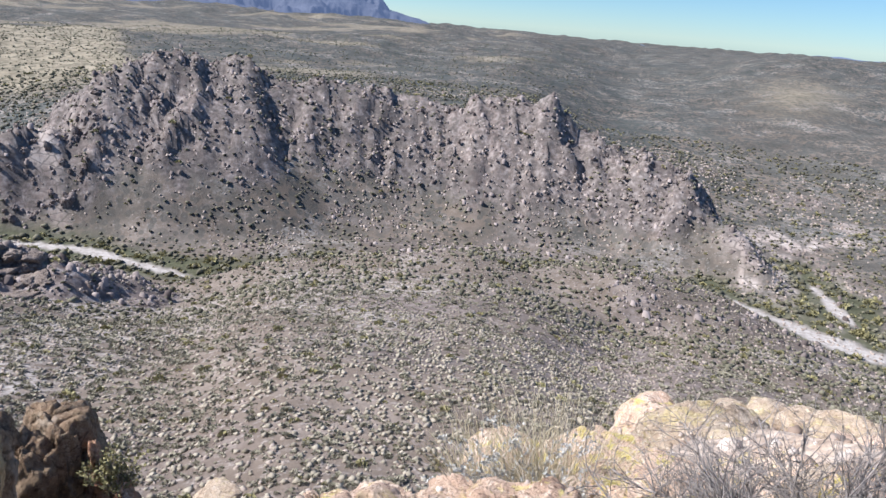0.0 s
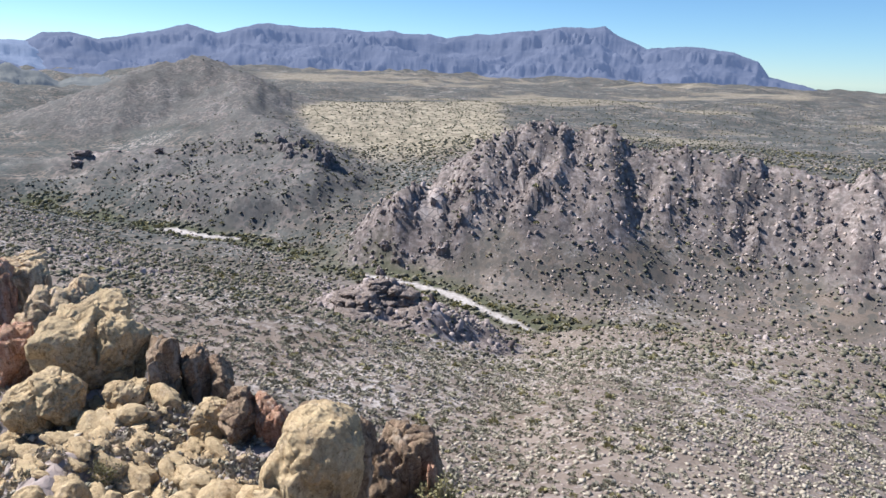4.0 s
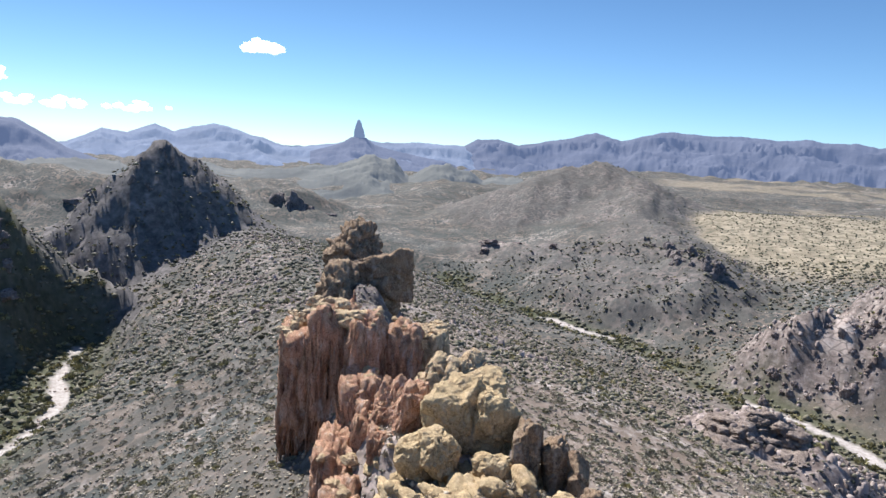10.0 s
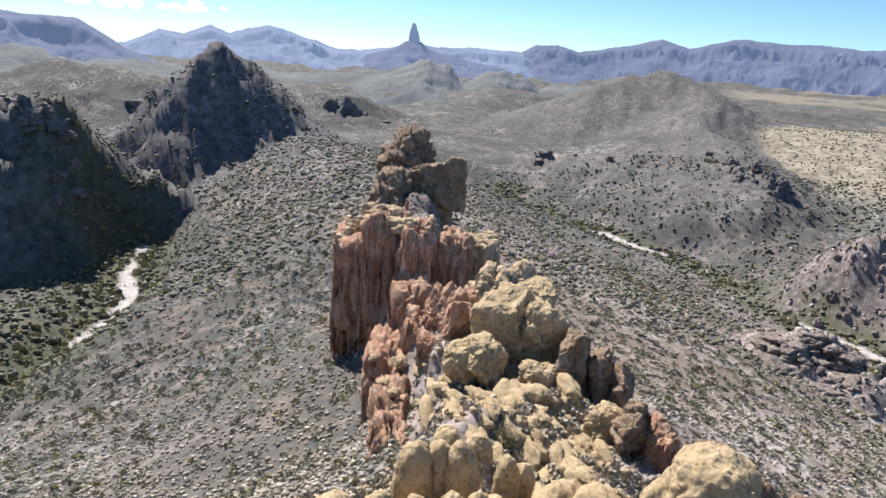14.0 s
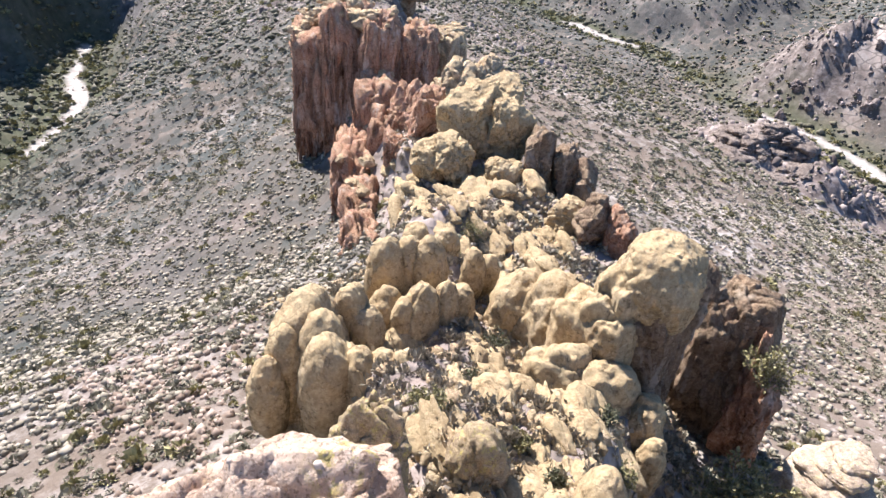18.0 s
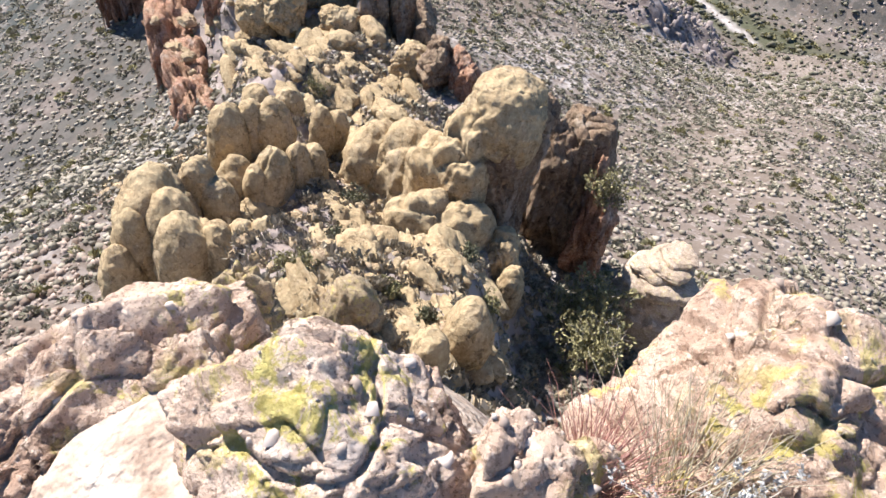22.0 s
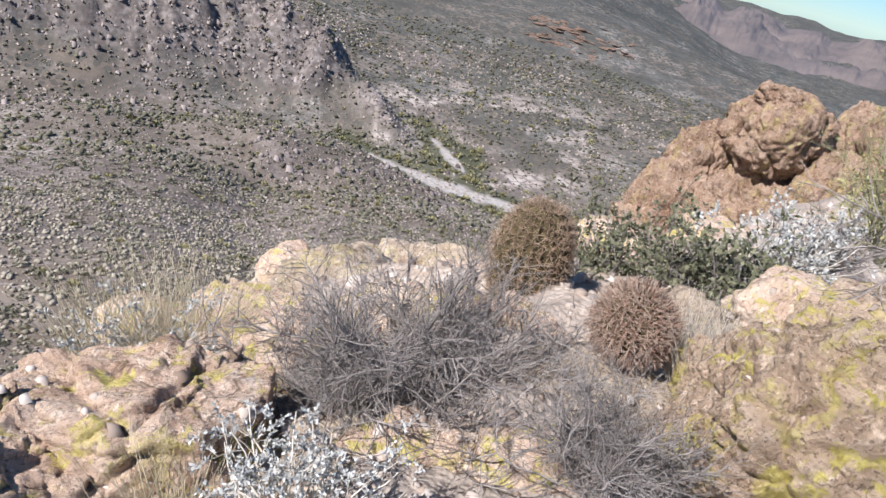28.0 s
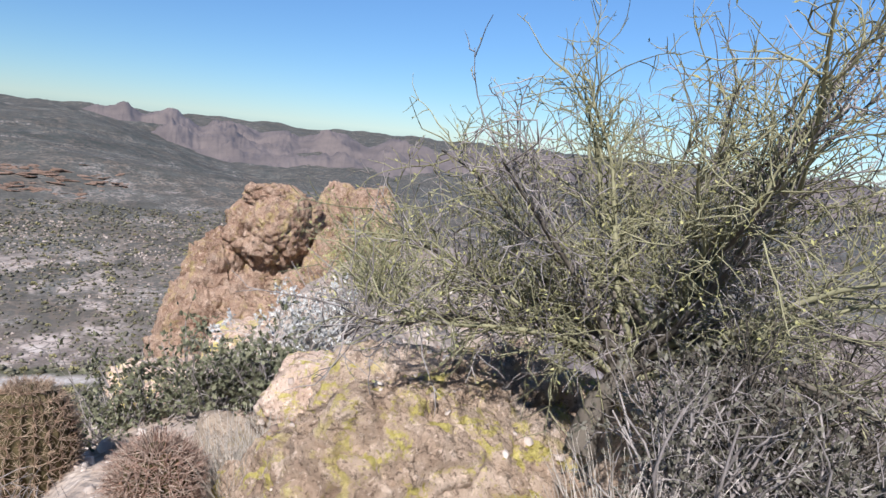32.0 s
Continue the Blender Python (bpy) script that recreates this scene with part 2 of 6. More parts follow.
def vnoise(x, y, seed=0):
    ix, iy = np.floor(x), np.floor(y)
    u, v = x - ix, y - iy
    u, v = u * u * (3 - 2 * u), v * v * (3 - 2 * v)
    a, b, c, d = hash2(ix, iy, seed), hash2(ix + 1, iy, seed), hash2(ix, iy + 1, seed), hash2(ix + 1, iy + 1, seed)
    return (a + (b - a) * u + (c - a) * v + (a - b - c + d) * u * v) * 2 - 1


def fbm(x, y, size, octaves=4, gain=0.5, seed=0, ridged=False):
    total, amp, s = np.zeros_like(x), 1.0, 1.0 / size
    for i in range(octaves):
        n = vnoise(x * s + 17.3 * i, y * s - 9.1 * i, seed + i)
        total += amp * ((1 - 2 * np.abs(n)) if ridged else n)
        amp, s = amp * gain, s * 2.03
    return total


def smooth(a, b, v):
    t = np.clip((v - a) / (b - a), 0, 1)
    return t * t * (3 - 2 * t)


def along(x, y, line):
    """Distance to a polyline, and the height of its nearest point."""
    best, z = np.full(x.shape, 1e9), np.zeros(x.shape)
    for p, q in zip(line, line[1:]):
        dx, dy = q[0] - p[0], q[1] - p[1]
        t = np.clip(((x - p[0]) * dx + (y - p[1]) * dy) / (dx * dx + dy * dy), 0, 1)
        d = np.hypot(x - p[0] - t * dx, y - p[1] - t * dy)
        near = d < best
        best = np.where(near, d, best)
        if len(p) > 2:
            z = np.where(near, p[2] + t * (q[2] - p[2]), z)
    return best, z


def ridge(x, y, line, slope, blunt=3.0, left=None):
    """A ridge along a line: z falls off by slope; left: the slope on the line's left side."""
    best = np.full(x.shape, -1e9)
    for p, q in zip(line, line[1:]):
        dx, dy, dz = (q[i] - p[i] for i in range(3))
        n2 = dx * dx + dy * dy
        t = np.clip(((x - p[0]) * dx + (y - p[1]) * dy) / n2, 0, 1)
        ex, ey = x - p[0] - t * dx, y - p[1] - t * dy
        d = np.hypot(ex, ey)
        port = dx * ey - dy * ex > 0
        s = slope if left is None else np.where(port, left, slope)
        if len(p) > 3:
            w = np.where(port, 0.2, 1.0) * (p[3] + t * (q[3] - p[3]))
            best = np.maximum(best, p[2] + t * dz - 0.22 * np.minimum(d, w) - s * np.maximum(d - w, 0))
            continue
        best = np.maximum(best, p[2] + t * dz - s * (np.sqrt(d * d + blunt * blunt) - blunt))
    return best


def smax(a, b, k):
    h = np.clip(0.5 + 0.5 * (a - b) / k, 0, 1)
    return b + (a - b) * h + k * h * (1 - h)


WASH_MAIN = [P(-75, 640), P(-62, 520), P(-50, 402), P(-46.5, 392), P(-43.5, 361), P(-40.4, 329), P(-34.8, 310), P(-29.7, 294), P(-25, 266), P(-21.5, 251),
             P(-17.5, 248), P(-5, 258), P(10, 272), P(23, 283), P(28, 274), P(32.5, 264), P(38.6, 261), P(46, 255), P(62, 262), P(85, 300), P(105, 380)]
WASH_SIDE = [P(29.6, 345), P(31, 325), P(34.5, 288), P(38.0, 263)]
WASH_LEFT = [P(-91.9, 343), P(-93.2, 302), P(-93.1, 270), P(-95.1, 245), P(-98, 220), P(-100.5, 198), P(-102.7, 186), P(-113, 165), P(-135, 190), P(-150, 300)]
REGION_R = (300, 450, 700, 1100, 1800, 3000, 4500)
REGION = {
    -180: (-60, -60, -60, -60, -60, -60, -50), -110: (-95, -80, -80, -90, -95, -110, -110), -92: (-100, -96, -92, -92, -100, -115, -115),
    -75: (-95, -80, -88, -95, -100, -110, -110), -60: (-100, -94, -84, -80, -75, -80, -80), -45: (-100, -88, -54, -46, -38, -32, -20),
    -20: (-100, -52, -48, -45, -40, -30, -10), 5: (-100, -52, -46, -40, -37, -50, -60), 15: (-100, -80, -72, -60, -58, -70, -70),
    27: (-100, -92, -62, -24, -30, -60, -60), 40: (-100, -90, -62, -34, -28, -60, -60), 55: (-95, -84, -74, -108, -135, -110, -60),
    80: (-90, -80, -80, -105, -115, -95, -50), 180: (-60, -60, -60, -60, -60, -60, -50)}
SUMMIT = [P(-80, 0.9, -1.9), (0, -0.3, -1.5), P(56, 3.4, -1.75), P(64, 9, -2.9), P(66, 22, -4.6), P(75, 60, -12), P(95, 140, -30), P(110, 300, -50)]
SPINE = [(0, -0.3, -1.7, 0), (*P(-55, 3, -5.8), 0), (*P(-60, 8, -13.6), 1), (*P(-62, 12, -18.2), 4), (*P(-64, 25, -23), 12), (*P(-62, 45, -26), 13), (*P(-66, 62, -29), 8),
         (*P(-69, 80, -29), 4), (*P(-70, 120, -27), 3), (*P(-70, 165, -28), 3)]
HOME = [P(110, 300, -60), P(95, 140, -42), (0, 0, -22), P(-66, 60, -33), P(-70, 110, -37), P(-72, 160, -41), P(-75, 300, -52), P(-79, 470, -57), P(-84, 520, -50)]
HILL_BROWN = [P(-20, 225, -90), P(-11, 205, -77.5), P(3, 200, -72), P(8, 205, -76), P(17, 209, -73), P(21.5, 212, -78), P(25, 215, -89), P(30, 220, -99)]
CRAG_RIDGE = [P(-38, 330, -96), P(-36, 338, -82), P(-33.5, 345, -65), P(-31.5, 350, -60), P(-28, 358, -61), P(-26.6, 372, -43), P(-23, 384, -32), P(-18.2, 388, -28), P(-15, 386, -37), P(-10.5, 388, -40),
              P(-4, 390, -44), P(0.3, 388, -46), P(5, 386, -41), P(8.5, 386, -42), P(12.5, 380, -53), P(15.2, 372, -60), P(18.3, 362, -65), P(21.1, 348, -73), P(24.7, 330, -84), P(27.2, 312, -91)]
DARK_HILL = [P(-54, 880, -22), P(-52, 900, -4), P(-50, 900, 2), P(-47, 840, -15), P(-46, 650, -50), P(-41.5, 480, -61), P(-42.3, 388, -97)]
DARK_HILL_B = [P(-65, 660, -90), P(-58, 600, -78), P(-48, 545, -62), P(-41.5, 480, -61), P(-36, 425, -84)]
DARK_PEAK = [P(-90.6, 462, -92), P(-89.4, 468, -66), P(-88.2, 474, -42), P(-87.0, 478, -22), P(-85.8, 482, 1), P(-84.8, 483, -9), P(-83.7, 484, -7), P(-82.6, 487, -20), P(-81.6, 488, -24), P(-80, 492, -42), P(-77, 510, -60)]
DARK_CLIFF = [P(-125, 330, -25), P(-110, 338, -33), P(-101, 345, -33), P(-97.5, 350, -31), P(-95.2, 352, -26), P(-94.0, 353, -44), P(-92.6, 356, -80), P(-90, 372, -92), P(-87, 392, -92)]
BACK_HILLS = [P(-97, 900, -40), P(-92, 820, -46), P(-84, 900, -60), P(-75.5, 850, -57), P(-72, 880, -80), P(-64, 1000, -92)]


def relief(x, y):
    """Height of the ground, and the masks of its cover and painted shade."""
    r, az = np.hypot(x, y), np.degrees(np.arctan2(x, y))
    azs = sorted(REGION)
    cols = np.stack([np.interp(r, REGION_R, REGION[a]) for a in azs])
    k = np.clip(np.searchsorted(azs, az) - 1, 0, len(azs) - 2)
    lo, hi = np.array(azs)[k], np.array(azs)[k + 1]
    t = smooth(0, 1, (az - lo) / (hi - lo))
    i = np.arange(x.size).reshape(x.shape)
    flat = cols.reshape(len(azs), -1)
    z = flat[k.ravel(), i.ravel()].reshape(x.shape) * (1 - t) + flat[k.ravel() + 1, i.ravel()].reshape(x.shape) * t
    gully = fbm(x, y, 300, 5, 0.48, 3, True)
    z = z + gully * 8 * smooth(350, 900, r) * (1 + 1.2 * smooth(900, 3000, r) + 1.2 * smooth(-48, -60, az) * smooth(700, 1300, r))
    dw = np.minimum(np.minimum(along(x, y, WASH_MAIN)[0], along(x, y, WASH_SIDE)[0] + 5), along(x, y, WASH_LEFT)[0])
    warp = fbm(x, y, 60, 3, 0.5, 11) * 9
    flute = fbm(x, y, 22, 4, 0.55, 21, True)
    # hills round the valley
    crag = ridge(x + warp * 0.4, y + warp * 0.3, CRAG_RIDGE, 0.78, 6)
    rib = fbm(np.radians(az) * 370 + warp * 1.6, r * 0.4 + warp, 26, 5, 0.58, 27, True)
    foot = -80 - 12 * smooth(-14, 2, az) - 8 * smooth(-26, -32, az)
    rock = smooth(-8, 10, crag - z) * smooth(foot, foot + 18, crag + rib * 7)
    cz = crag + (rib - 0.4) * 4.2 * smooth(foot - 6, foot + 18, crag) + fbm(x, y, 8, 3, 0.55, 31, True) * 2.2 * smooth(foot, foot + 16, crag)
    z = smax(z, cz, 4)
    dark = np.maximum(ridge(x + warp, y, DARK_HILL, 0.42, 12), ridge(x, y + warp, DARK_HILL_B, 0.42, 8)) + flute * 3
    rock = np.maximum(rock, smooth(-6, 8, dark - z) * 0.45)
    gloom = 0.5 * smooth(-6, 8, dark - z)
    z = smax(z, dark, 8)
    peak = ridge(x + warp * 0.5, y, DARK_PEAK, 0.98, 1.5) + (flute - 0.9) * 4 + (fbm(x, y, 13, 3, 0.55, 23, True) - 0.6) * 3
    cliff = ridge(x + warp * 0.4, y + warp * 0.4, DARK_CLIFF, 1.5, 3, left=1.25) + (flute - 0.9) * 7 + (fbm(x, y, 9, 3, 0.5, 25, True) - 0.6) * 3
    cliff = np.maximum(cliff, ridge(x, y, [P(-125, 372, -30), P(-98.5, 384, -34)], 1.0, 8) + flute * 1.5)
    # peak and cliff shade goes into the colour mask, over the hill's dark tone
    shade_and_tone = gloom
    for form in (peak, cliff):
        shade_and_tone = np.maximum(shade_and_tone, smooth(-4, 6, form - z))
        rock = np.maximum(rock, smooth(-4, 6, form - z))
        z = smax(z, form, 4)
    back = ridge(x + warp * 2, y + warp, BACK_HILLS, 0.4, 12) + flute * 4
    z = smax(z, back, 10)
    # the mountain under the camera
    home = ridge(x + warp * 0.4, y + warp * 0.4, HOME, 0.29 + 0.04 * smooth(8, 20, az) + 0.06 * smooth(-12, -26, az) * smooth(-66, -56, az), 10)
    home = home - 0.16 * np.maximum(along(x, y, HOME)[0] - 10, 0) * smooth(-72, -82, az)
    home = home - 5 * smooth(-70, -75, az) * smooth(35, 60, r) * smooth(170, 115, r)
    home = home + fbm(x, y, 50, 4, 0.5, 41) * 1.6 * smooth(30, 90, r)
    z = smax(z, home, 6)
    brown = ridge(x, y, HILL_BROWN, 0.34, 12) + fbm(x, y, 40, 3, 0.5, 43) * 1.2
    z = smax(z, brown, 6)
    mound = ridge(x, y, [P(-39, 188, -68), P(-36, 196, -65), P(-32.6, 190, -69)], 0.6, 6) + fbm(x, y, 12, 4, 0.5, 47, True) * 1.6
    rock = np.maximum(rock, smooth(-2, 2, mound - z))
    z = smax(z, mound, 2)
    # washes
    wob = fbm(x, y, 25, 3, 0.5, 51) * 3
    cut = smooth(70, 6, dw) * smooth(-60, -90, z)
    z = z + (np.minimum(z, -100 + 0.03 * dw) - z) * smooth(34, 7, dw)
    width = 1.3 + 3.4 * smooth(10, 30, az) + 3.6 * smooth(-90, -96, az)
    sand = smooth(width + 1.0, width - 1.0, dw + wob) * np.where(az < -80, r < 352, r < 430)
    # widest below the dark cliff: scrub, plus the cliff's shade put into colour
    bank = smooth(width + 16 + 34 * smooth(-86, -92, az), width + 3, dw + wob * 3) * (r < 700) * (1 - sand) * 0.85
    # summit
    rough = smooth(3, 14, r)
    spine = ridge(x, y, SPINE, 1.5, 1.0, left=2.2) + fbm(x, y, 11, 4, 0.5, 63, True) * 0.9 * rough
    top = smax(ridge(x + warp * 0.05, y, SUMMIT, 0.74 + 1.25 * smooth(-4, -26, az) + 0.6 * smooth(4.5, 8, r) * smooth(64, 55, az), 1.2), spine, 1.0)
    top = top + fbm(x, y, 9, 4, 0.5, 61, True) * 0.9 * rough + fbm(x, y, 1.6, 3, 0.5, 67, True) * 0.12
    top = top - 0.45 * np.maximum(r - 3.4, 0) * smooth(28, 13, az) * smooth(-30, -10, az)
    near = smooth(-2, 1, top - z)
    z = smax(z, top, 2.5)
    rock = np.maximum(rock * (1 - near), near * 0.9)
    rock = np.maximum(rock, smooth(0.15, 0.9, fbm(x, y, 45, 4, 0.55, 71)) * 0.55 * (r < 500))
    bare = smooth(-0.08, 0.06, fbm(x, y * 1.3, 36, 4, 0.55, 73)) * smooth(23, 27, az) * smooth(48, 42, az) * smooth(266, 280, r) * smooth(470, 400, r)
    slabs = smooth(0.0, 0.3, fbm(x, y, 30, 4, 0.6, 75)) * np.exp(-(((az + 57) / 4.0) ** 2 + ((r - 590) / 50) ** 2) ** 2)
    pale = np.maximum(bare * 0.9, slabs * 0.7) * smooth(-0.5, 0.2, fbm(x, y, 9, 3, 0.5, 77))
    pale = np.maximum(pale, 0.75 * smooth(0.1, 0.4, fbm(x, y * 0.6, 16, 4, 0.6, 79)) * np.exp(-(((az + 30) / 4.0) ** 2 + ((r - 335) / 30) ** 2) ** 2))
    streak = fbm(x * 0.5 + y * 0.2, y - x * 0.3, 120, 5, 0.6, 81)
    patch = np.exp(-np.maximum(np.abs(az + 34) - 6, 0) ** 2 / 8 - np.maximum(np.abs(r - 700) - 190, 0) ** 2 / 6000)
    straw = np.maximum(smooth(0.1, 0.5, patch + 0.35 * streak - 0.1), smooth(0.25, 0.6, streak + 0.25 * smooth(900, 1400, r)) * 0.75)
    straw = straw * smooth(450, 540, r) * smooth(-47, -43, az) * smooth(9, 3, az) * smooth(-80, -62, z) * (1 - smooth(0, 0.3, rock)) * smooth(2900, 2400, r)
    straw = np.maximum(straw, 0.8 * np.exp(-((az - 27) / 3.0) ** 2 - ((r - 800) / 110) ** 2))
    scrub = np.maximum(smooth(150, 420, r), 0.92 * smooth(22, 52, r) * smooth(-66, -74, az)) * (1 - 0.85 * straw) * (1 - 0.6 * rock) * 0.97 * (1 - 0.2 * smooth(15, 25, az) * smooth(900, 500, r))
    pale = np.maximum(pale, 0.6 * near * smooth(9, 15, r) * smooth(85, 62, r) * smooth(-8, -20, az))
    near = near * np.where(az < -12, smooth(15, 9, r), smooth(30, 20, r))
    return z, rock, straw, scrub, sand, bank, near, shade_and_tone, pale


def mesh_from(name, verts, faces, material, shade=True):
    me = bpy.data.meshes.new(name)
    verts = np.asarray(verts, dtype=np.float32)
    faces = np.asarray(faces, dtype=np.int32)
    me.vertices.add(len(verts))
    me.vertices.foreach_set("co", verts.ravel())
    n = faces.shape[1]
    me.loops.add(faces.size)
    me.loops.foreach_set("vertex_index", faces.ravel())
    me.polygons.add(len(faces))
    me.polygons.foreach_set("loop_start", np.arange(0, faces.size, n, dtype=np.int32))
    me.polygons.foreach_set("loop_total", np.full(len(faces), n, dtype=np.int32))
    if shade:
        me.polygons.foreach_set("use_smooth", np.ones(len(faces), dtype=bool))
    me.materials.append(material)
    me.update(calc_edges=True)
    return me


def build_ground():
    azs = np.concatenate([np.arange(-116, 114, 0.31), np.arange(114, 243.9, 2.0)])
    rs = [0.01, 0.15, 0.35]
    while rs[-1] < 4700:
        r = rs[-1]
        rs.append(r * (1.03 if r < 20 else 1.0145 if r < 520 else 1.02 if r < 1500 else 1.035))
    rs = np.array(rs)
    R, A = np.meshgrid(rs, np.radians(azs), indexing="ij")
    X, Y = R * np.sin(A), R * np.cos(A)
    z, *masks = relief(X, Y)
    nr, na = X.shape
    v = np.stack([X, Y, z], -1).reshape(-1, 3)
    i, j = np.meshgrid(np.arange(nr - 1), np.arange(na), indexing="ij")
    j2 = (j + 1) % na
    f = np.stack([i * na + j, (i + 1) * na + j, (i + 1) * na + j2, i * na + j2], -1).reshape(-1, 4)[:, ::-1]
    v = np.vstack([v, [[0, 0, float(z[0].mean())]]])
    me = mesh_from("ground", v, f, MAT_GROUND)
    for name, m in zip(("rock", "straw", "scrub", "sand", "bank", "near", "shade_and_tone", "pale"), masks):
        a = me.attributes.new(name, "FLOAT", "POINT")
        a.data.foreach_set("value", np.append(m.ravel(), 0).astype(np.float32))
    ob = new("ground", me)
    return tagged(ob, "stony desert slopes with pale sandy washes and rock", "ground", kind="structure")


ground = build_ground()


# ---- rocks ----
def hash3(ix, iy, iz, seed):
    n = (ix.astype(np.int64) * 374761393 + iy.astype(np.int64) * 668265263 + iz.astype(np.int64) * 2147483647 + seed * 1442695041) & 0xFFFFFFFF
    n = ((n ^ (n >> 13)) * 1274126177) & 0xFFFFFFFF
    return ((n ^ (n >> 16)) & 0xFFFF) / 65535.0


def vnoise3(p, seed=0):
    i = np.floor(p)
    u = p - i
    u = u * u * (3 - 2 * u)
    out = 0
    for cx in (0, 1):
        for cy in (0, 1):
            for cz in (0, 1):
                w = (u[:, 0] if cx else 1 - u[:, 0]) * (u[:, 1] if cy else 1 - u[:, 1]) * (u[:, 2] if cz else 1 - u[:, 2])
                out = out + w * hash3(i[:, 0] + cx, i[:, 1] + cy, i[:, 2] + cz, seed)
    return out * 2 - 1


def fbm3(p, size, octaves=4, gain=0.5, seed=0):
    out, amp, q = 0, 1.0, p / size
    for k in range(octaves):
        out = out + amp * vnoise3(q + 11.7 * k, seed + k)
        amp, q = amp * gain, q * 2.07
    return out


def worley3(p, size, seed=0):
    """Blocks of a jittered lattice: how near a point lies to the joint between two, and a number for its block."""
    q = p / size
    base = np.floor(q)
    d1, d2, tag = np.full(len(p), 9.0), np.full(len(p), 9.0), np.zeros(len(p))
    for cx in (-1, 0, 1):
        for cy in (-1, 0, 1):
            for cz in (-1, 0, 1):
                c = base + np.array([cx, cy, cz])
                h = [hash3(c[:, 0], c[:, 1], c[:, 2], seed + k) for k in range(3)]
                d = np.linalg.norm(c + np.stack(h, 1) - q, axis=1)
                closer = d < d1
                d2 = np.where(closer, d1, np.minimum(d2, d))
                tag = np.where(closer, h[0], tag)
                d1 = np.where(closer, d, d1)
    return d2 - d1, tag


SPHERES = {}


def sphere(level):
    if level not in SPHERES:
        bm = bmesh.new()
        bmesh.ops.create_icosphere(bm, subdivisions=level, radius=1)
        bm.verts.ensure_lookup_table()
        SPHERES[level] = (np.array([v.co[:] for v in bm.verts]), np.array([[v.index for v in f.verts] for f in bm.faces]))
        bm.free()
    return SPHERES[level]


def rock_mesh(size, seed, material, level=5, lobes=14, crease=0.16, boxy=2.6, rough=0.1, tall=1.0, step=0.08, cut=0.18, fine=0.02, facets=0, taper=0.0, joints=(), rugged=None):
    """A weathered rock, parted into lobes by creases. tall > 1 draws the lobes out into upright columns. size: width, depth, height."""
    rng = np.random.RandomState(seed)
    n, faces = sphere(level)
    p = n / (np.abs(n) ** boxy).sum(1, keepdims=True) ** (1 / boxy)
    if facets:
        m = rng.normal(size=(facets, 3))
        m /= np.linalg.norm(m, axis=1)[:, None]
        reach = rng.uniform(0.62, 1.02, facets) * (np.abs(m) ** boxy).sum(1) ** (-1 / boxy)
        p = p * np.minimum(1.0, (reach / np.maximum(p @ m.T, 0.05)).min(1))[:, None]
    half = np.array(size) / 2
    q = p * half
    if taper:
        q[:, :2] *= (1 - taper * (p[:, 2:] * 0.5 + 0.5))
    ext = float(half.mean())
    q = q * (1 + rough * fbm3(q + seed * 7.1, ext * 0.9, 4, 0.55, seed))[:, None]
    seeds = rng.uniform(-1.05, 1.05, (lobes, 3)) * half
    squash = np.array([1, 1, 1 / tall])
    w = q + 0.16 * ext * np.stack([fbm3(q + 31 * k, ext * 0.5, 3, 0.5, seed + k) for k in range(3)], 1)
    d = np.sort(np.linalg.norm((w[:, None, :] - seeds[None]) * squash, axis=2), axis=1)
    which = np.argmin(np.linalg.norm((w[:, None, :] - seeds[None]) * squash, axis=2), axis=1)
    gap = (d[:, 1] - d[:, 0]) / ext
    groove = 1 - np.clip(gap / cut, 0, 1) ** 0.5
    inward = -crease * groove + step * (rng.uniform(-1, 1, lobes))[which]
    q = q * (1 + inward)[:, None]
    q = q + p * (fine * ext * fbm3(q + 3.3, ext * 0.16, 4, 0.6, seed + 9))[:, None]
    out = p / np.linalg.norm(p, axis=1, keepdims=True)
    if rugged:                                   # rounded humps parted by sharp furrows, at many sizes
        size_r, amp, f = rugged[0], rugged[1], 0
        w = q + 0.12 * size_r * np.stack([fbm3(q + 83 * k, size_r * 1.3, 3, 0.5, seed + 40 + k) for k in range(3)], 1)
        for k in range(6):
            f = f + 0.56 ** k * (np.abs(vnoise3(w * np.array([1, 1, 1.5]) / size_r * 2.1 ** k + 5.3 * k, seed + 30 + k)) ** 0.8 - 0.3)
        q = q + out * (amp * f)[:, None]
    for size_j, deep, lift, flat in joints:      # blocks of this size, joints so deep, blocks proud by so much, drawn out upright
        bend = q + 0.10 * size_j * np.stack([fbm3(q + 57 * k, size_j * 0.8, 2, 0.5, seed + 20 + k) for k in range(3)], 1)
        gap, tag = worley3(bend / np.array([1, 1, flat]), size_j, seed + 3)
        q = q + out * (lift * (tag * 2 - 1) - deep * (1 - np.clip(gap / 0.10, 0, 1)))[:, None]
    q[:, 2] = np.maximum(q[:, 2], -half[2] * 0.92)
    return mesh_from("rock", q, faces, material, shade=not joints)


def drift(az, r):
    """Things near the camera were sighted from where it stood then: how far that was from the origin."""
    if az >= 45 and r < 40:
        return (0.30, 0.02, -0.02)
    if r > 8:
        return (0, 0, 0)
    if az >= 18:
        return (0.18, 0.07, -0.06)
    return (0.02, 0.05, -0.16) if az > -40 else (-0.10, -0.03, -0.12)


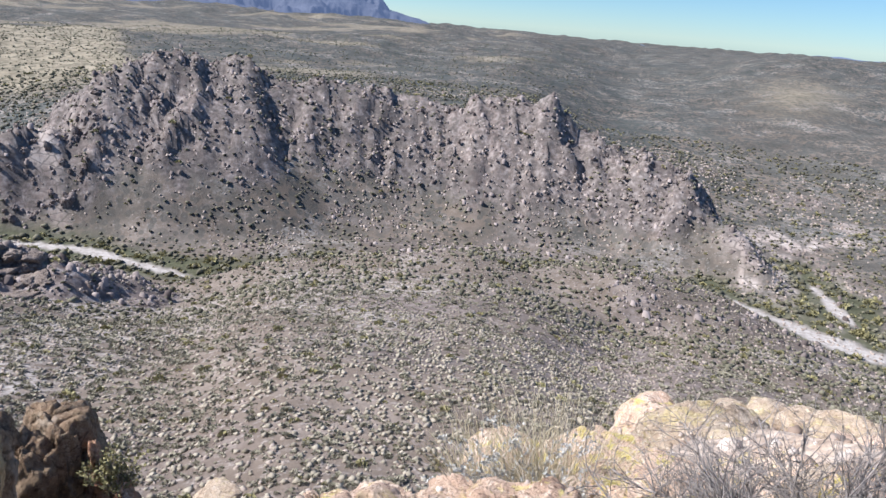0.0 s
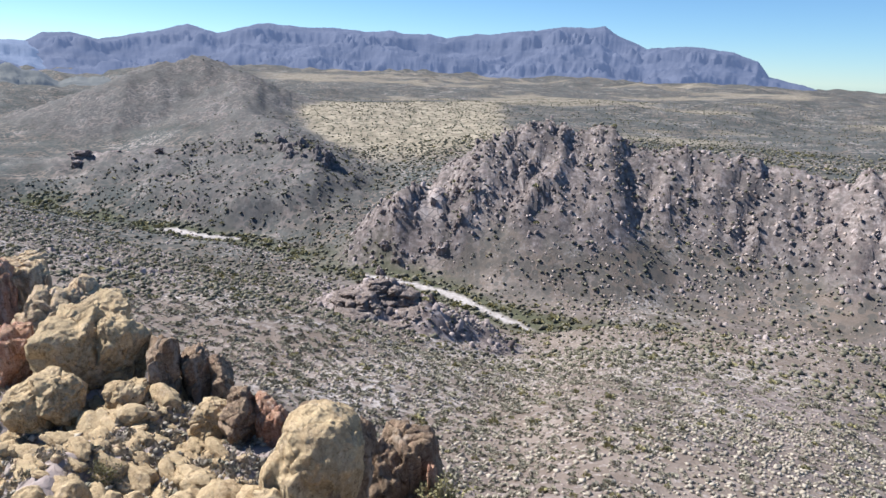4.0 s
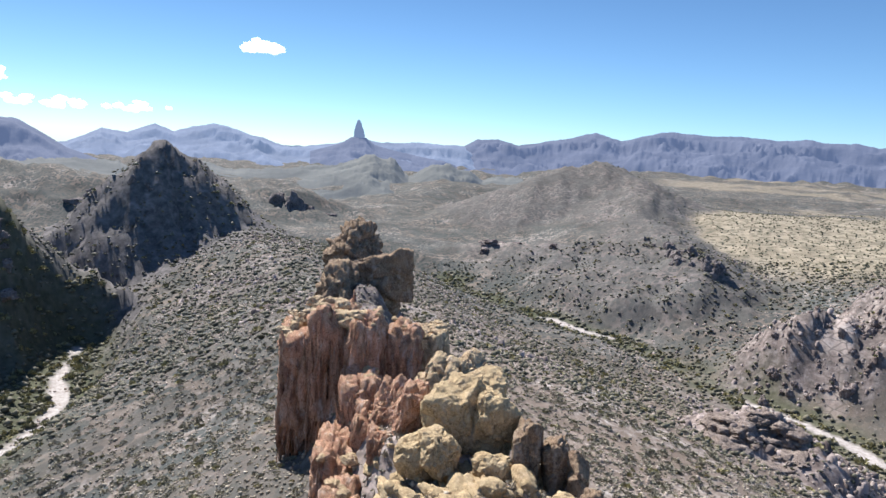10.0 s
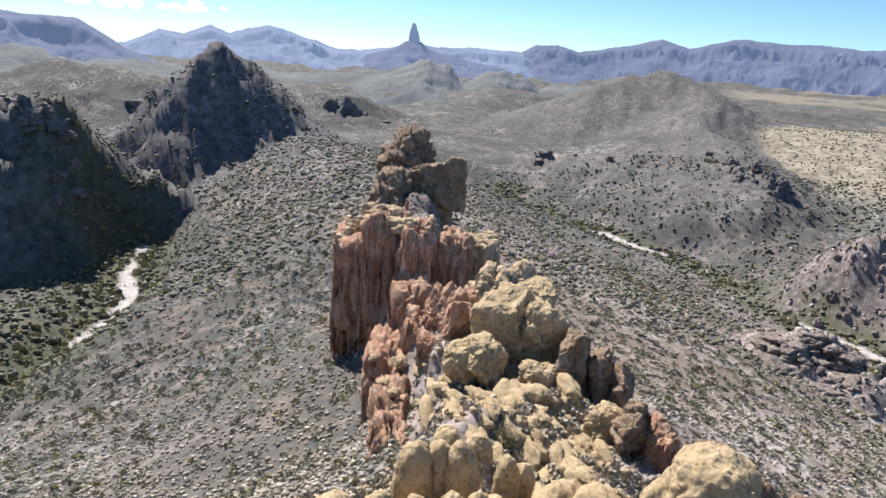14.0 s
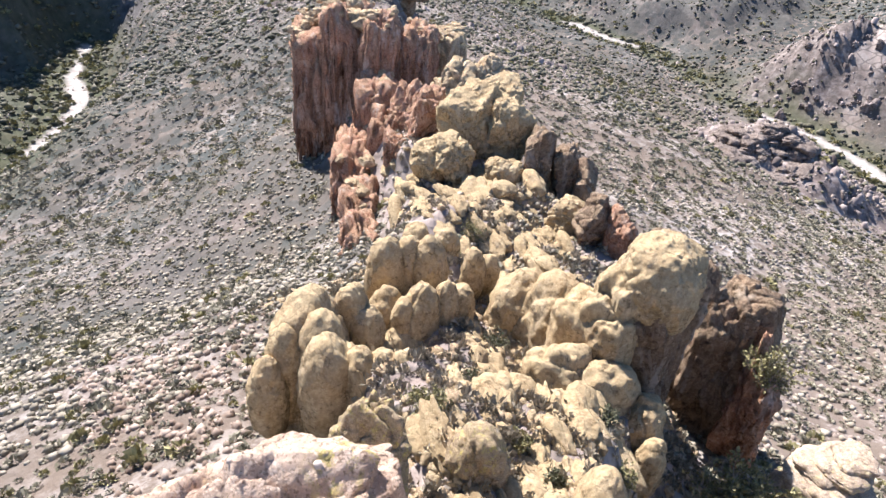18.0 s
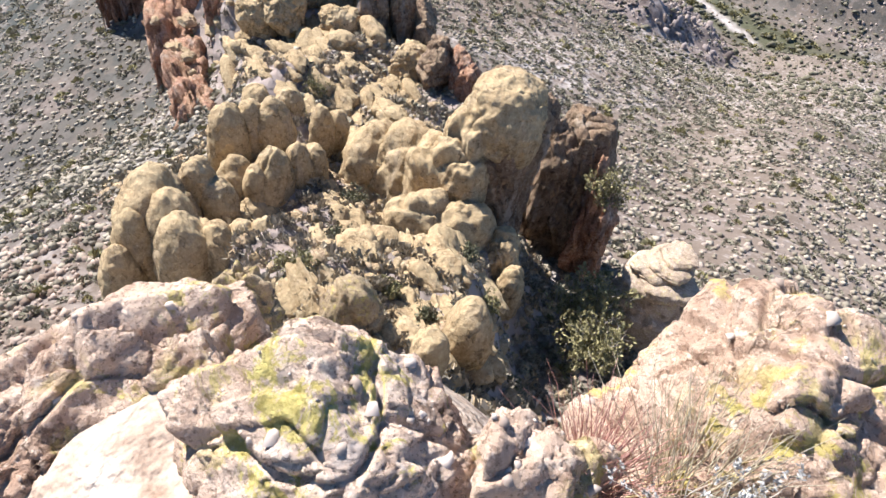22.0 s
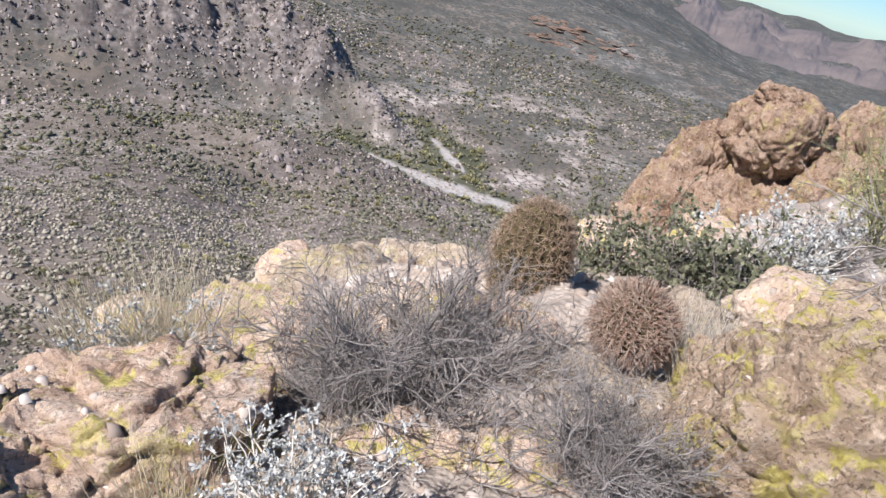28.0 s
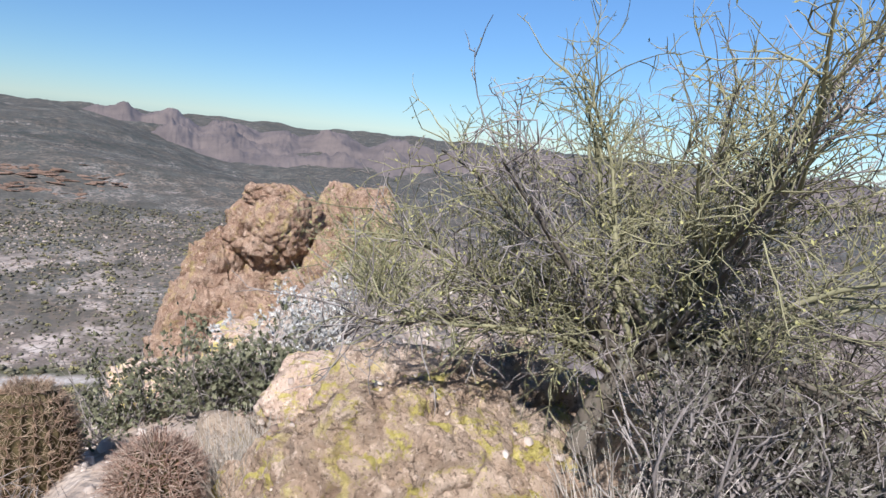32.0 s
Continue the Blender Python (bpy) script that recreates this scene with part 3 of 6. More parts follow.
def put_rock(name, az, r, top, size, seed, material, label, category="rock", turn=0.0, tilt=(0, 0), group="", **kw):
    me = rock_mesh(size, seed, material, **kw)
    ob = new(name, me)
    x, y = P(az, r)
    dx, dy, dz = drift(az, r)
    ob.matrix_world = pose(x + dx, y + dy, top + dz - size[2] / 2, tilt[0], tilt[1], -az + turn)
    return tagged(ob, label, category, group)


MAT_WALL = rock_material("red_cliff", (0.20, 0.085, 0.05), (0.47, 0.255, 0.165), (0.68, 0.50, 0.38), moss=0.3, scale=0.9, bump=2.0, streak=0.6, crack=0.8)
MAT_BROWN_CRAG = rock_material("brown_crag", (0.10, 0.062, 0.042), (0.27, 0.185, 0.125), (0.46, 0.36, 0.25), moss=0.2, scale=0.7, bump=2.0, streak=0.4, crack=0.7)
MAT_OLIVE = rock_material("olive_crusted_rock", (0.15, 0.10, 0.065), (0.36, 0.27, 0.17), (0.58, 0.47, 0.33), lichen=0.6, moss=0.5, scale=1.3, bump=1.2, crack=0.6)
MAT_DOME = rock_material("olive_tan_dome", (0.16, 0.108, 0.058), (0.41, 0.30, 0.17), (0.62, 0.495, 0.31), moss=0.55, scale=0.8, bump=1.0, streak=0.2, crack=0.4)
MAT_PALE = rock_material("cream_tuff", (0.27, 0.19, 0.13), (0.47, 0.37, 0.27), (0.64, 0.54, 0.43), lichen=0.3, scale=0.9)

# the spine: far knob, red cliff towers, boulder pile, blocks along the edge
KNOB = "weathered brown rock crag on the ridge crest"
TOWER = "red-brown cliff tower split into upright columns"


def cliff_tower(az, r, top, size, seed, columns, label=TOWER, material=None):
    """A tower of upright columns of uneven height that lean on one body."""
    mat = material or MAT_WALL
    rng = np.random.RandomState(seed)
    base = tagged(new("cliff_tower"), label, "cliff", "cliff towers")
    x, y = P(az, r)
    base.matrix_world = pose(x, y, top - size[2], 0, 0, -az)
    body = new("cliff_body", rock_mesh((size[0] * 0.97, size[1] * 0.97, size[2]), seed, mat, level=5, lobes=46, boxy=6, tall=3.5, crease=0.14, rough=0.08, step=0.06, cut=0.1, fine=0.05, joints=((2.0, 0.4, 0.3, 3.0),)))
    body.parent, body.location = base, (0, 0, size[2] / 2 - 0.5)
    for i in range(columns):
        t = (i + 0.5) / columns
        side = t * 3 - 1.5                      # runs along the left flank, the front and the right flank
        w = size[0] / columns * rng.uniform(2.0, 4.4)
        h = size[2] * rng.uniform(0.5, 1.0) ** 0.6 * 1.02
        if side < -0.5:
            px, py = -size[0] * 0.42, size[1] * (-(side + 0.5) - 0.5) * 0.95
        elif side > 0.5:
            px, py = size[0] * 0.42, size[1] * ((side - 0.5) - 0.5) * 0.95
        else:
            px, py = side * size[0] * 0.95, -size[1] * 0.45
        col = new("column", rock_mesh((w, w * rng.uniform(0.8, 1.3), h), seed * 50 + i, mat, level=4, lobes=26, boxy=4.2, tall=2.6, crease=0.16, rough=0.2, facets=24, taper=0.12, fine=0.09, cut=0.12, joints=((w * 0.5, 0.12 * w, 0.1 * w, 2.2), (w * 0.22, 0.05 * w, 0.04 * w, 1.5))))
        col.parent = base
        col.matrix_local = pose(px * 0.97, py * 0.97, h / 2 - 0.6, rng.uniform(-3, 3), rng.uniform(-3, 3), rng.uniform(-25, 25))
    for i in range(columns if size[0] > 5.3 else columns // 4):
        w = rng.uniform(0.10, 0.32) * min(size[0], size[1])
        cap = new("cap_boulder", rock_mesh((w, w * 1.4, w * 0.7), seed * 70 + i, MAT_SPINE, level=4, lobes=6, crease=0.12, boxy=3.2, rough=0.2, facets=18, joints=((w * 0.35, 0.06 * w, 0.06 * w, 1.0),)))
        cap.parent = base
        cap.matrix_local = pose(rng.uniform(-0.42, 0.42) * size[0], rng.uniform(-0.42, 0.42) * size[1], size[2] - 0.25 * w - rng.uniform(0.0, 0.08) * size[2], 0, 0, rng.uniform(0, 360))
    return base


put_rock("rock_crag", -70.4, 150, -15.2, (23, 44, 17), 3, MAT_BROWN_CRAG, KNOB, "cliff", turn=4, tilt=(6, 0), level=6, lobes=50, boxy=2.6, rough=0.16, facets=30, crease=0.1, cut=0.06, step=0.07, fine=0.06, taper=0.5, joints=((4.0, 0.9, 0.8, 0.7), (1.5, 0.35, 0.3, 0.8)))
put_rock("rock_crag", -68.0, 133, -19.2, (12, 13, 11), 5, MAT_BROWN_CRAG, KNOB, "cliff", turn=-14, tilt=(-14, 0), level=5, lobes=20, boxy=4.5, rough=0.1, facets=14, cut=0.08, step=0.06, fine=0.06, joints=((3.0, 0.5, 0.4, 1.0),))
put_rock("rock_crag", -71.3, 128, -21.0, (8, 20, 14), 6, MAT_BROWN_CRAG, KNOB, "cliff", level=5, lobes=50, boxy=3.2, rough=0.2, facets=20, cut=0.08, step=0.1, fine=0.08, joints=((2.4, 0.5, 0.5, 0.8),))
put_rock("rock_crag", -69.4, 138, -20.6, (17, 30, 17), 7, MAT_BROWN_CRAG, KNOB, "cliff", level=6, lobes=40, boxy=3.0, rough=0.18, facets=24, crease=0.1, cut=0.06, step=0.07, fine=0.06, taper=0.2, joints=((3.2, 0.6, 0.5, 0.8), (1.2, 0.2, 0.2, 0.8)))
cliff_tower(-74.5, 93, -23.8, (6.6, 16, 18), 11, 30)
cliff_tower(-71.8, 89, -20.6, (7.2, 12, 21), 12, 30)
cliff_tower(-69.1, 84, -20.2, (4.6, 9, 20), 13, 24)
cliff_tower(-65.9, 86, -22.0, (5.2, 9, 15), 14, 22)
cliff_tower(-63.5, 90, -23.4, (5.4, 8, 10), 16, 16, "red and ochre cliff block with a mossy top", MAT_SPINE)
cliff_tower(-71.4, 69, -30.2, (5.0, 15, 12), 15, 24)
cliff_tower(-69.5, 77, -26.0, (5.0, 10, 15), 18, 24)
cliff_tower(-68.6, 70, -27.4, (3.6, 8, 12), 19, 18)
cliff_tower(-70.7, 54, -29.4, (3.6, 15, 10), 17, 20, "low red cliff foot beside a scree slope")

# boulder pile below the towers, and blocks along the edge
CRACKED = dict(level=6, facets=16, joints=((1.5, 0.12, 0.07, 1.0), (0.5, 0.03, 0.02, 0.8)))
ROUND = dict(level=6, boxy=2.7, rough=0.2, crease=0.1, facets=14, fine=0.04, cut=0.06, joints=((2.0, 0.1, 0.05, 1.0),))
PILE = "large round boulder with a mossy yellow top"
put_rock("boulder", -60.4, 59, -19.9, (6.0, 7, 7.5), 21, MAT_DOME, PILE, "boulder", lobes=6, **ROUND)
put_rock("boulder", -57.5, 58, -20.6, (5.2, 7, 7.0), 22, MAT_DOME, PILE, "boulder", lobes=6, **ROUND)
put_rock("boulder", -58.8, 62, -20.0, (5.6, 6, 6.0), 37, MAT_DOME, PILE, "boulder", lobes=5, **ROUND)
put_rock("boulder", -61.8, 53.4, -22.8, (3.8, 4.4, 4.0), 24, MAT_DOME, "round tan boulder below a bigger one", "boulder", lobes=4, **ROUND)
put_rock("boulder", -64.0, 54, -23.8, (3.6, 4.0, 3.4), 25, MAT_DOME, "round tan boulder below a bigger one", "boulder", lobes=4, **ROUND)
put_rock("boulder", -64.8, 63, -21.8, (4.4, 8, 9), 23, MAT_WALL, "pink leaning slab with cracked face", "boulder", lobes=12, boxy=3.6, tall=2.0, tilt=(0, 8), **CRACKED)
put_rock("boulder", -66.6, 67, -23.6, (4.4, 8, 9), 35, MAT_WALL, "cracked red crag under the boulder pile", "boulder", level=6, lobes=16, boxy=3.2, rough=0.2, facets=20, tall=2.0, joints=((1.4, 0.25, 0.25, 2.0), (0.5, 0.07, 0.07, 1.2)))
put_rock("boulder", -67.4, 60, -26.4, (2.8, 6, 6), 34, MAT_WALL, "cracked red crag beside the cliff towers", "boulder", level=6, lobes=16, boxy=3.2, rough=0.2, facets=20, tall=2.0, joints=((1.6, 0.3, 0.3, 2.0), (0.6, 0.08, 0.08, 1.2)))
put_rock("boulder", -62.6, 72, -22.8, (5, 7, 7), 33, MAT_SPINE, "cracked ochre crag between the cliff and the boulders", "boulder", level=6, lobes=16, boxy=3.2, rough=0.2, facets=20, joints=((1.8, 0.3, 0.3, 1.2), (0.7, 0.08, 0.08, 1.0)))
put_rock("boulder", -59.8, 76, -22.6, (4.0, 5, 5), 28, MAT_SPINE, "pile of weathered blocks behind the boulders", "boulder", lobes=14, crease=0.22, **CRACKED)
put_rock("boulder", -57.6, 74, -24.0, (3.5, 4, 4), 29, MAT_SPINE, "pile of weathered blocks behind the boulders", "boulder", lobes=10, crease=0.2, **CRACKED)
put_rock("boulder", -54.0, 54.5, -21.8, (2.8, 5.5, 7), 26, MAT_BROWN_CRAG, "upright dark-sided block on the ridge edge", "boulder", lobes=12, boxy=4.0, tall=1.6, **CRACKED)
put_rock("boulder", -51.6, 54.5, -22.4, (2.6, 4.4, 6.4), 27, MAT_BROWN_CRAG, "upright dark-sided block on the ridge edge", "boulder", lobes=12, boxy=3.6, tall=1.4, **CRACKED)
put_rock("boulder", -49.6, 53, -23.6, (2.2, 4.0, 6.0), 38, MAT_BROWN_CRAG, "upright dark-sided block on the ridge edge", "boulder", lobes=12, boxy=3.6, tall=1.4, **CRACKED)
put_rock("boulder", -57.2, 52.5, -23.6, (3.4, 4.0, 3.4), 32, MAT_DOME, "cracked ochre block on the ridge edge", "boulder", lobes=6, **ROUND)
put_rock("boulder", -48.2, 44.5, -22.2, (2.6, 4, 4.4), 30, MAT_BROWN_CRAG, "cracked ochre block on the ridge edge", "boulder", lobes=12, boxy=3.4, **CRACKED)
put_rock("boulder", -45.4, 44, -22.8, (2.4, 4, 5.6), 31, MAT_WALL, "cracked red block on the ridge edge", "boulder", lobes=12, boxy=3.8, tall=2, **CRACKED)
put_rock("boulder", -50.6, 46, -23.4, (3.0, 3.2, 3.0), 39, MAT_DOME, "cracked ochre block on the ridge edge", "boulder", lobes=6, **ROUND)

# the dome over the shaded drop, its wall and the pillars beyond
WALL = dict(level=6, boxy=5.5, rough=0.05, crease=0.08, facets=10, joints=((1.6, 0.22, 0.2, 2.2), (0.6, 0.07, 0.07, 1.2)))
put_rock("rock_dome", -40.8, 28.6, -15.8, (3.9, 4.6, 4.6), 41, MAT_DOME, "big tan rock dome with a dark cracked flank", "boulder", level=6, lobes=6, crease=0.08, boxy=2.3, rough=0.12, cut=0.05, fine=0.03)
put_rock("cliff_block", -40.2, 28.9, -16.8, (4.4, 5.2, 13), 42, MAT_BROWN_CRAG, "dark cliff wall under the dome", "cliff", lobes=12, tall=2.2, turn=-20, **WALL)
put_rock("cliff_block", -43.6, 27.4, -17.7, (3.4, 4.6, 11), 49, MAT_DOME, "tan flank of the dome above the shaded drop", "cliff", level=6, lobes=9, boxy=3.2, tall=1.8, rough=0.12, crease=0.12, fine=0.04, turn=-30)
put_rock("cliff_block", -33.4, 34.6, -20.2, (5.4, 3.4, 12), 50, MAT_BROWN_CRAG, "dark back wall of the shaded drop", "cliff", lobes=14, tall=2.2, **WALL)
# first two pillars in dark brown, which puts the drop's shade into colour
put_rock("rock_pillar", -35.2, 32.8, -18.9, (2.0, 2.6, 9), 43, MAT_BROWN_CRAG, "rock pillar beside the dome, dark brown for its shade", "cliff", level=5, lobes=16, boxy=3.6, tall=1.6, crease=0.2, group="rock pillars", facets=16, joints=((1.3, 0.2, 0.2, 2.2), (0.5, 0.06, 0.06, 1.2)))
put_rock("rock_pillar", -32.4, 32.6, -20.2, (1.8, 2.6, 9), 44, MAT_BROWN_CRAG, "rock pillar beside the dome, dark brown for its shade", "cliff", level=5, lobes=14, boxy=3.6, tall=2.6, crease=0.2, group="rock pillars", facets=16, joints=((1.3, 0.2, 0.2, 2.2), (0.5, 0.06, 0.06, 1.2)))
put_rock("rock_pillar", -30.2, 32.2, -20.9, (1.9, 2.8, 9.4), 45, MAT_WALL, "dark red rock pillar beside the dome", "cliff", level=5, lobes=14, boxy=3.6, tall=2.8, crease=0.2, group="rock pillars", facets=16, joints=((1.3, 0.2, 0.2, 2.2), (0.5, 0.06, 0.06, 1.2)))
put_rock("rock_pillar", -28.2, 31.6, -23.0, (1.4, 2.2, 7), 48, MAT_WALL, "dark red rock pillar beside the dome", "cliff", level=5, lobes=14, boxy=3.6, tall=2.8, crease=0.2, group="rock pillars", facets=16, joints=((1.3, 0.2, 0.2, 2.2), (0.5, 0.06, 0.06, 1.2)))
put_rock("boulder", -38.2, 24.2, -21.8, (2.0, 2.6, 4), 46, MAT_DOME, "knobbly tan rim rock above the shaded drop", "boulder", level=5, lobes=7, crease=0.12, boxy=2.4, fine=0.04)
put_rock("boulder", -36.2, 22.6, -22.2, (1.4, 1.8, 3), 47, MAT_DOME, "knobbly tan rim rock above the shaded drop", "boulder", level=5, lobes=7, crease=0.12, boxy=2.4, fine=0.04)
for i, (az, r, top, w) in enumerate(((-46.8, 27.6, -18.8, 3.4), (-50.0, 29.0, -19.9, 3.4), (-47.6, 24.6, -20.2, 3.0), (-43.4, 24.4, -20.6, 2.8), (-53.5, 30.5, -20.8, 3.0))):
    put_rock("boulder", az, r, top, (w, w * 1.25, 5.5), 170 + i, MAT_DOME, "half-buried tan hump beside the dome", "boulder", level=5, lobes=6, crease=0.1, boxy=2.3, rough=0.16, fine=0.04, turn=i * 41, group="tan humps")
SLABS = "cream rock of thin flat stacked slabs"
put_rock("stacked_slab", -20.6, 27.6, -24.0, (4.6, 3.6, 6.0), 56, MAT_PALE, SLABS, "boulder", level=5, lobes=7, crease=0.12, tall=0.4, boxy=2.6, fine=0.03)
for i, (az, r, top, w, h) in enumerate(((-21.4, 27.2, -23.6, 3.2, 0.8), (-19.6, 27.4, -23.4, 3.0, 0.7), (-21.2, 27.8, -23.1, 2.9, 0.6), (-20.4, 28.0, -22.8, 2.6, 0.6), (-20.0, 28.3, -22.45, 2.0, 0.5))):
    put_rock("stacked_slab", az, r, top, (w, w * 0.85, h), 150 + i, MAT_PALE, SLABS, "boulder", level=5, lobes=4, crease=0.08, tall=0.3, boxy=3.0, fine=0.03, turn=i * 31, tilt=(4 - i * 2, 5 - i))

# knobbly domes over the scree
BULB = dict(level=5, lobes=4, crease=0.07, boxy=2.1, rough=0.1, step=0.03, fine=0.025, cut=0.1)
put_rock("cliff_block", -75.6, 25.5, -22.6, (6, 6, 16), 57, MAT_DOME, "lumpy tan cliff under the knobbly domes", "cliff", level=6, lobes=18, boxy=2.6, tall=2.0, rough=0.14, fine=0.03, crease=0.14)
put_rock("cliff_block", -67.5, 28, -22.4, (7, 8, 14), 58, MAT_DOME, "lumpy tan cliff under the knobbly domes", "cliff", level=6, lobes=18, boxy=2.6, tall=2.0, rough=0.14, fine=0.03, crease=0.14)
LOBE = "smooth knobbly tan dome with an olive crust"
for i, (az, r, top, w, h) in enumerate((
        (-76.3, 25.4, -18.9, 3.7, 7.0), (-75.0, 23.8, -19.2, 2.6, 6.4), (-74.5, 22.6, -19.4, 2.6, 6.2), (-78.6, 24.0, -19.8, 2.2, 6.0), (-81.0, 23.2, -20.8, 2.0, 5.0), (-71.6, 26.3, -19.3, 1.8, 4.0),
        (-70.1, 25.8, -20.4, 1.9, 3.6), (-72.6, 23.0, -20.2, 1.8, 5.0), (-70.4, 22.3, -20.0, 1.9, 4.4), (-68.0, 22.4, -20.0, 1.6, 4.0), (-65.9, 22.2, -20.0, 1.5, 3.8), (-63.8, 21.7, -20.6, 1.3, 3.2))):
    put_rock("knobbly_dome", az, r, top, (w, w * 1.15, h), 60 + i, MAT_DOME, LOBE, "boulder", turn=i * 37 % 60 - 30, group="knobbly domes", **BULB)
for i, (az, r, top, w, h) in enumerate((
        (-68.0, 31.0, -19.4, 2.3, 5.0), (-65.8, 31.6, -19.9, 1.8, 4.6), (-63.6, 31.6, -19.7, 2.2, 4.6), (-67.7, 28.2, -20.6, 2.3, 6.0), (-64.2, 27.8, -20.1, 2.3, 6.6), (-66.0, 27.2, -20.8, 1.6, 5.6),
        (-61.5, 28.6, -20.4, 1.7, 5.6), (-59.0, 32.0, -20.4, 1.4, 4.0), (-60.0, 29.2, -21.2, 1.7, 4.4), (-57.6, 33.0, -21.2, 1.5, 3.2), (-62.2, 35.5, -21.6, 1.9, 3.4), (-65.0, 36.5, -21.8, 2.0, 3.4))):
    put_rock("knobbly_dome", az, r, top, (w, w * 1.15, h), 180 + i, MAT_DOME, LOBE, "boulder", turn=i * 37 % 60 - 30, group="knobbly domes", **BULB)
put_rock("boulder", -70.2, 12.9, -13.0, (2.7, 2.6, 7.5), 81, MAT_OLIVE, "craggy lichen-covered rock below the summit", "boulder", level=6, lobes=18, crease=0.12, boxy=3.0, rough=0.2, facets=20, joints=((0.7, 0.08, 0.06, 0.8), (0.28, 0.03, 0.02, 0.8)))
put_rock("boulder", -56.2, 15, -16.5, (2.2, 2.2, 4.0), 82, MAT_OLIVE, "round brown boulder among dry brush", "boulder", level=5, lobes=9, crease=0.14, boxy=2.3, fine=0.05)
put_rock("boulder", -40.0, 15, -16.7, (1.9, 2.0, 3.4), 83, MAT_DOME, "smooth tan boulder on the stony slope", "boulder", level=5, lobes=3, crease=0.04, boxy=2.1, rough=0.08)
put_rock("boulder", -44.6, 12.4, -15.6, (1.2, 1.5, 1.8), 84, MAT_DOME, "smooth tan boulder on the stony slope", "boulder", level=5, lobes=4, crease=0.06, boxy=2.2)

# rocks round the camera
MAT_LICHEN_SLAB = rock_material("lichen_slab", (0.19, 0.12, 0.08), (0.52, 0.375, 0.26), (0.76, 0.61, 0.47), lichen=0.9, scale=1.8, bump=1.0)
NEAR = dict(level=6, boxy=4.0, crease=0.03, rough=0.1, step=0.05, cut=0.02, fine=0.02, facets=80, rugged=(0.11, 0.014), joints=((0.5, 0.034, 0.02, 0.45), (0.17, 0.008, 0.008, 0.5)))
NEAR_FINE = dict(NEAR, level=7)
BROKEN = dict(NEAR, level=7, rugged=(0.085, 0.032), joints=((0.3, 0.04, 0.02, 0.7), (0.09, 0.008, 0.01, 0.7)))
put_rock("summit_rock", -92, 1.42, -1.5, (1.7, 0.85, 1.3), 91, MAT_NEAR, "pink rock ledge with yellow lichen at the drop", "rock", lobes=40, tilt=(10, -12), **NEAR_FINE)
put_rock("summit_rock", -76, 1.2, -1.52, (0.66, 0.6, 1.3), 92, MAT_NEAR, "pink rock ledge with yellow lichen at the drop", "rock", lobes=34, **NEAR)
put_rock("summit_rock", -53, 0.85, -1.22, (0.9, 0.72, 0.9), 93, MAT_NEAR, "broken pink rock with yellow lichen at the drop", "rock", lobes=34, tilt=(12, -4), **NEAR_FINE)
put_rock("summit_rock", -33, 0.86, -1.3, (0.44, 0.55, 0.9), 88, MAT_NEAR, "broken pink rock with yellow lichen at the drop", "rock", lobes=26, tilt=(10, 0), **NEAR)
put_rock("summit_rock", -3.0, 1.66, -1.09, (1.75, 1.15, 1.8), 94, MAT_NEAR, "big cracked pink block with yellow lichen", "rock", lobes=46, turn=4, taper=0.34, **NEAR_FINE)
put_rock("summit_rock", 13.5, 1.74, -1.2, (1.2, 0.8, 1.3), 95, MAT_NEAR, "cracked pink block with a dark overhang", "rock", lobes=34, tilt=(-4, 0), **NEAR_FINE)
put_rock("summit_rock", 2, 1.25, -1.4, (1.7, 0.75, 1.2), 89, MAT_NEAR, "low pink ledge in front of a cracked block", "rock", lobes=40, tilt=(-14, 0), **NEAR_FINE)
put_rock("summit_rock", 77, 2.0, -0.70, (1.0, 0.9, 1.3), 76, MAT_LICHEN_SLAB, "broad pink slab with yellow lichen beside a shrub", "rock", lobes=46, turn=14, tilt=(0, -6), **NEAR)
put_rock("summit_rock", 62.5, 2.1, -1.02, (0.45, 0.6, 0.8), 87, MAT_LICHEN_SLAB, "lichen-covered pink rock beside a slab", "rock", lobes=26, **dict(BROKEN, level=6))
put_rock("summit_rock", 67, 3.3, -1.0, (1.2, 1.1, 1.0), 86, MAT_NEAR, "low rock under a yellow lichen crust", "rock", lobes=26, **NEAR)
put_rock("summit_rock", 4, 2.3, -1.72, (0.8, 0.6, 0.9), 85, MAT_NEAR, "weathered pink rock with an overhang", "rock", lobes=26, **NEAR)
put_rock("summit_rock", 17, 2.1, -1.62, (0.55, 0.5, 0.7), 79, MAT_NEAR, "weathered pink rock with yellow lichen", "rock", lobes=26, **NEAR)
put_rock("stone", 22.8, 2.45, -1.66, (0.5, 0.45, 0.36), 96, MAT_NEAR, "loose stone with bright yellow lichen", "stone", level=5, lobes=8, crease=0.12)
put_rock("summit_rock", 71.5, 2.05, -0.60, (1.4, 1.05, 1.5), 97, MAT_LICHEN_SLAB, "broad pink slab with yellow lichen beside a shrub", "rock", lobes=34, turn=10, **BROKEN)
put_rock("summit_rock", 77, 2.85, -0.78, (1.7, 0.9, 1.2), 78, MAT_LICHEN_SLAB, "low lichen-covered slab behind the broad one", "rock", lobes=30, **NEAR)
put_rock("stone", 36.6, 2.62, -1.47, (0.3, 0.26, 0.22), 98, MAT_NEAR, "small pinkish stone on gravel", "stone", level=4, lobes=6, crease=0.1)
put_rock("boulder", 22, 7.0, -3.85, (1.4, 1.3, 1.5), 99, MAT_NEAR, "rounded pink boulder with yellow lichen", "boulder", level=5, lobes=10)
